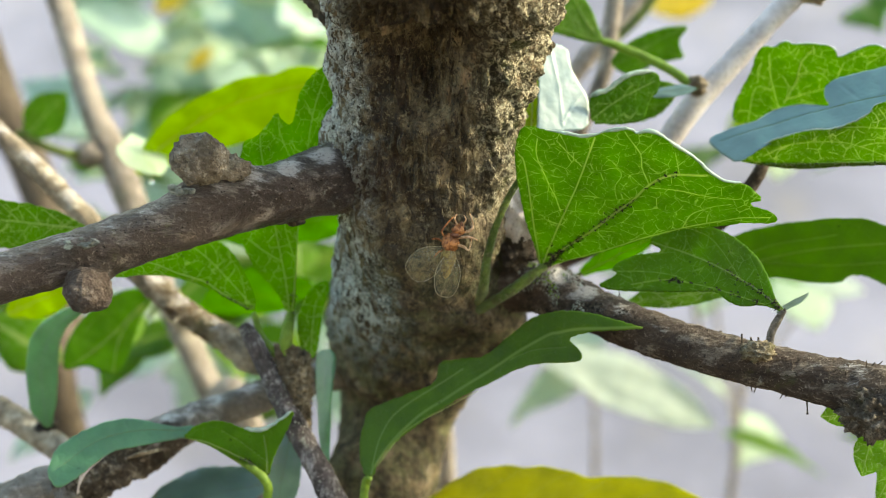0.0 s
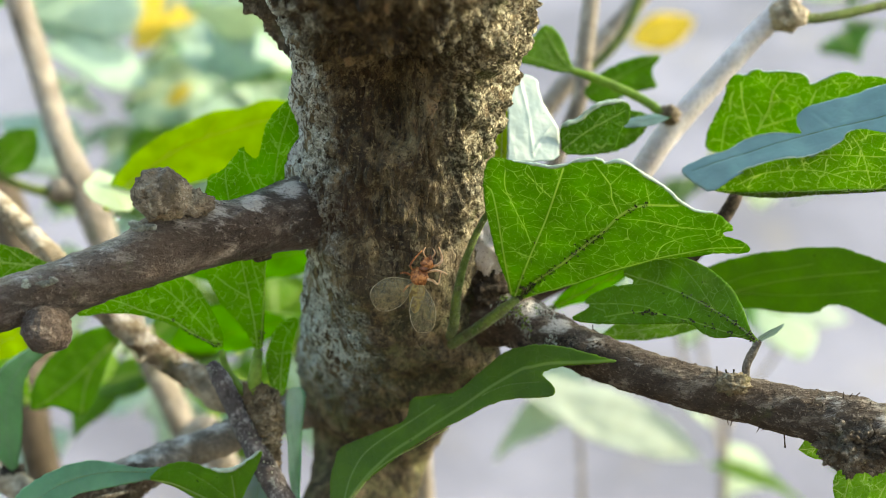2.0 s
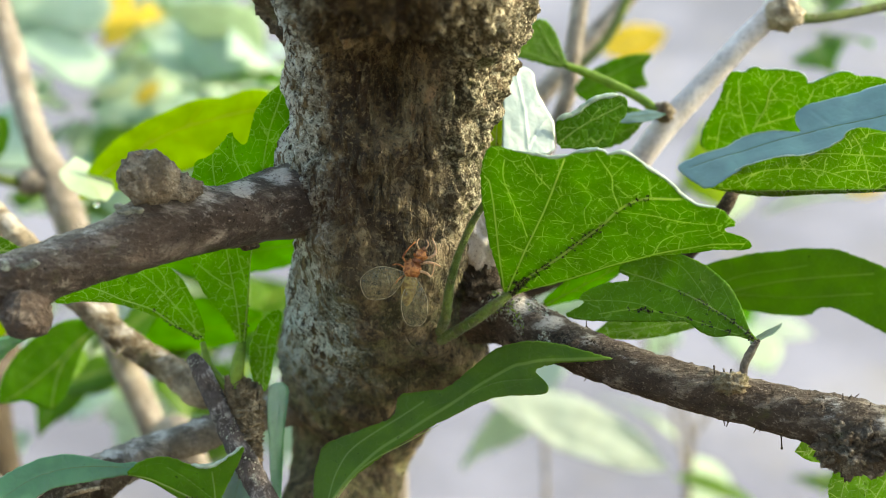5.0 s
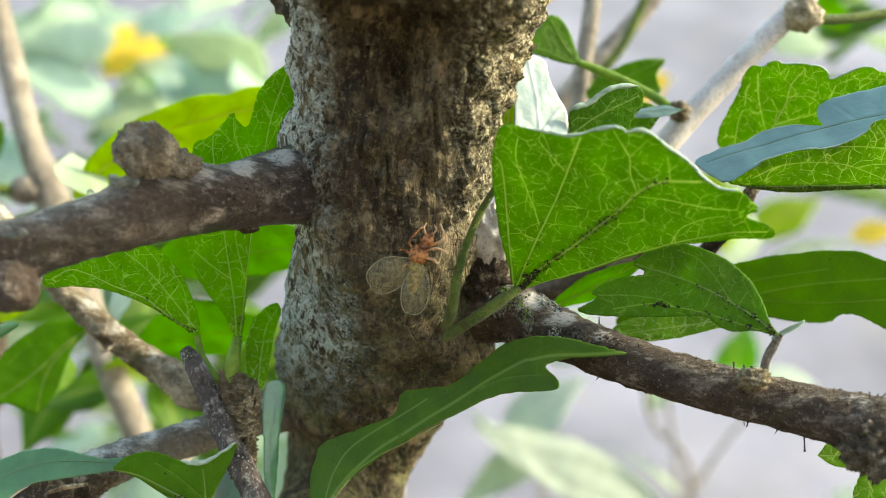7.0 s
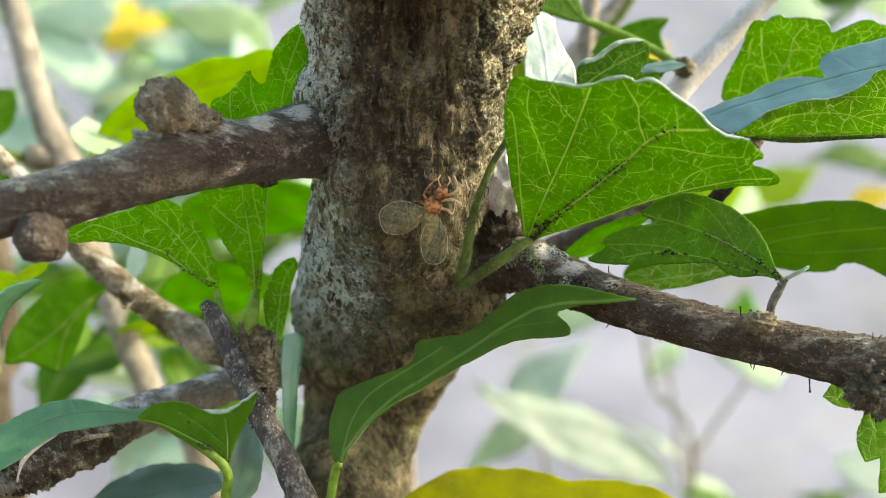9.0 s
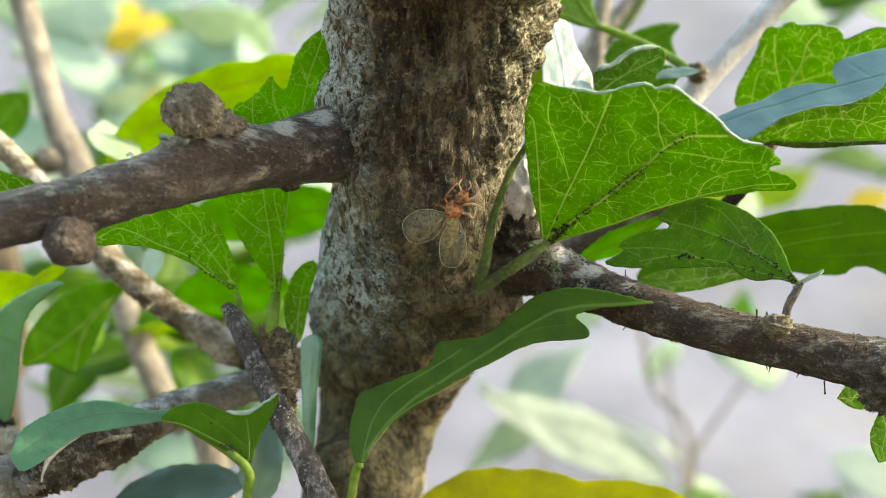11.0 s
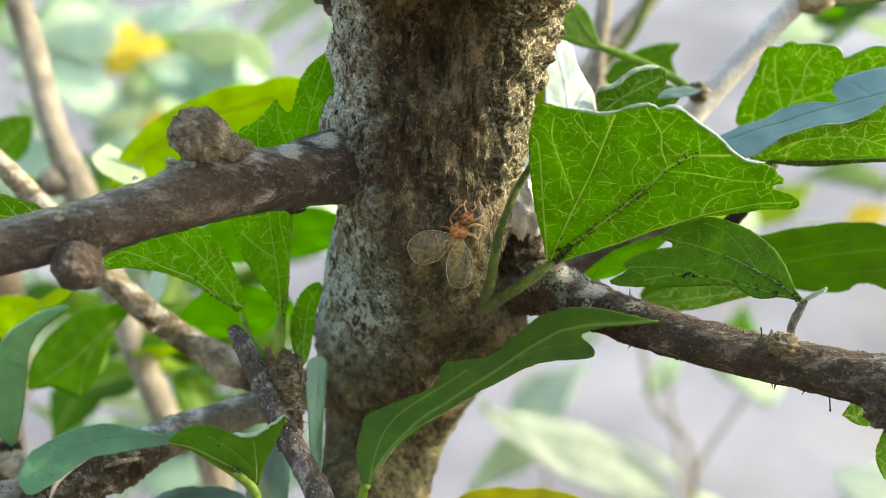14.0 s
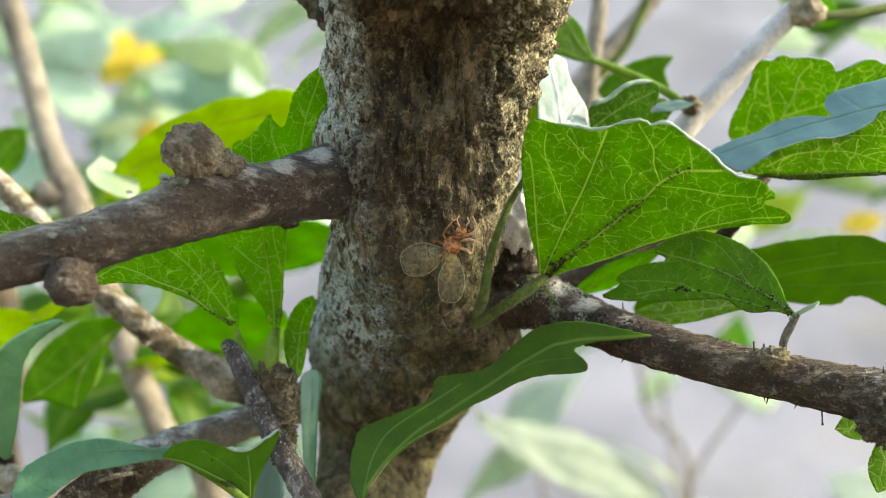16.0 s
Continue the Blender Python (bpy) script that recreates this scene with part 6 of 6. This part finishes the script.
onto(limb("abdomen", [(-0.2, 0.2, -1.6, 1.1), (-0.4, 0.3, -2.8, 1.45), (-0.7, 0.5, -4.4, 1.3), (-0.9, 0.7, -6.0, 0.8), (-1.0, 0.8, -6.8, 0.25)], OLIVE, None, 40, 20, 0.08, label="olive brown abdomen"))
for path in (
    [(1.1, 0.0, -0.6), (2.5, -0.6, -1.0), (3.3, -0.5, -1.6), (3.7, -0.4, -0.7), (3.9, 0.3, 0.5)],
    [(1.3, 0.0, 0.6), (2.8, -0.6, 0.8), (3.9, -0.4, 0.7), (5.0, 0.3, 0.1)],
    [(2.0, 0.0, 1.4), (3.9, -0.7, 2.2), (4.1, -0.5, 3.6), (3.6, 0.2, 5.0)],
    [(-0.9, 0.0, 0.6), (-1.5, -0.5, 1.8), (-0.6, -0.4, 3.2), (0.6, 0.3, 4.4)],
    [(-1.1, 0.2, -0.2), (-2.4, -0.2, 0.5), (-3.4, 0.6, 0.4)],
    [(-1.0, 0.4, -1.4), (-2.2, 0.2, -2.0), (-3.0, 0.9, -3.0)],
):
    slim = 1.0 if path[0][0] > 0 else 0.7
    onto(limb("leg", [(*p, r * slim) for p, r in zip(path, (0.24, 0.26, 0.17, 0.13, 0.09))], HONEY if slim == 1 else AMBER, None, 30, 8, 0.10, grit=0.2))
for path in ([(2.3, -0.5, 3.0), (2.9, -1.0, 3.9), (2.6, -0.9, 4.8)], [(1.3, -0.5, 3.1), (0.9, -1.0, 4.2), (1.3, -0.8, 5.0)]):
    onto(limb("antenna", [(*p, r) for p, r in zip(path, (0.17, 0.13, 0.09))], HONEY, None, 16, 8, 0.05))


def wing(root, long, wide, lift):
    """A clear rounded wing in its own space: the root at the origin, the tip along -z; with a pale rim."""
    root = Vector(root)
    vs, fs = [], []
    n = 16
    for i in range(n + 1):
        s = 1 - (1 - i / n) ** 1.7
        h = wide * (max(0.004, 1 - ((s - 0.56) / 0.44) ** 2) ** 0.33 if s > 0.56 else 0.14 + 0.86 * math.sin(math.pi / 2 * s / 0.56))
        for k in range(7):
            e = (k - 3) / 3
            vs.append(Vector((e * h, -lift * math.sin(math.pi * s) * (1 - e * e) - 0.25 * s, -s * long)) * MM)
    for i in range(n):
        for k in range(6):
            a = i * 7 + k
            fs.append((a, a + 1, a + 8, a + 7))
    ob = mesh_object("wing", vs, fs, WING, None, True, "clear membranous wing")
    edge = [i * 7 for i in range(n + 1)] + [n * 7 + k for k in range(1, 6)] + [i * 7 + 6 for i in range(n, -1, -1)]
    onto(limb("wing_rim", [(*(vs[i] * 1000), 0.06) for i in edge], RIM, None, 90, 6, 0.0, label="pale wing rim"), ob)
    ob.parent = fly
    return ob, root


WINGS = [wing((-1.2, -0.6, -1.2), 8.0, 2.8, 0.7), wing((0.3, -0.9, -1.7), 8.5, 2.3, 0.6)]


# ---- what moves: the wings sway and quiver ----
# degrees from hanging straight down, at even half seconds, of the spread wing and of the folded one
SPREAD = (51, 57, 51, 58, 64, 60, 71, 54, 76, 62, 70, 58, 75, 82, 57, 75, 77, 60, 76, 64, 72, 58, 66, 62, 73, 70, 67, 78, 66, 60, 73, 65, 72)
FOLDED = (10, -4, 0, -3, -3, -5, 0, 5, 0, 3, -2, 4, 0, -5, 8, 0, 0, 5, 0, 2, 4, 0, 5, 5, -3, 0, 5, 0, 2, 3, -2, 6, 5)


def motions():
    for (ob, root), angles, quiver in zip(WINGS, (SPREAD, FOLDED), (4.0, 1.2)):
        rows = []
        for i in range(161):
            t = i / 10
            turn = np.interp(t, np.arange(33) / 2, angles) + quiver * math.sin(t * 12 * math.pi)
            flap = quiver * (0.6 + math.sin(t * 14.3))
            rows.append((t, Matrix.Translation(root * MM) @ pose(0, 0, 0, 0, turn, 0) @ pose(0, 0, 0, flap, 0, 0)))
        walk(ob, rows)


motions()
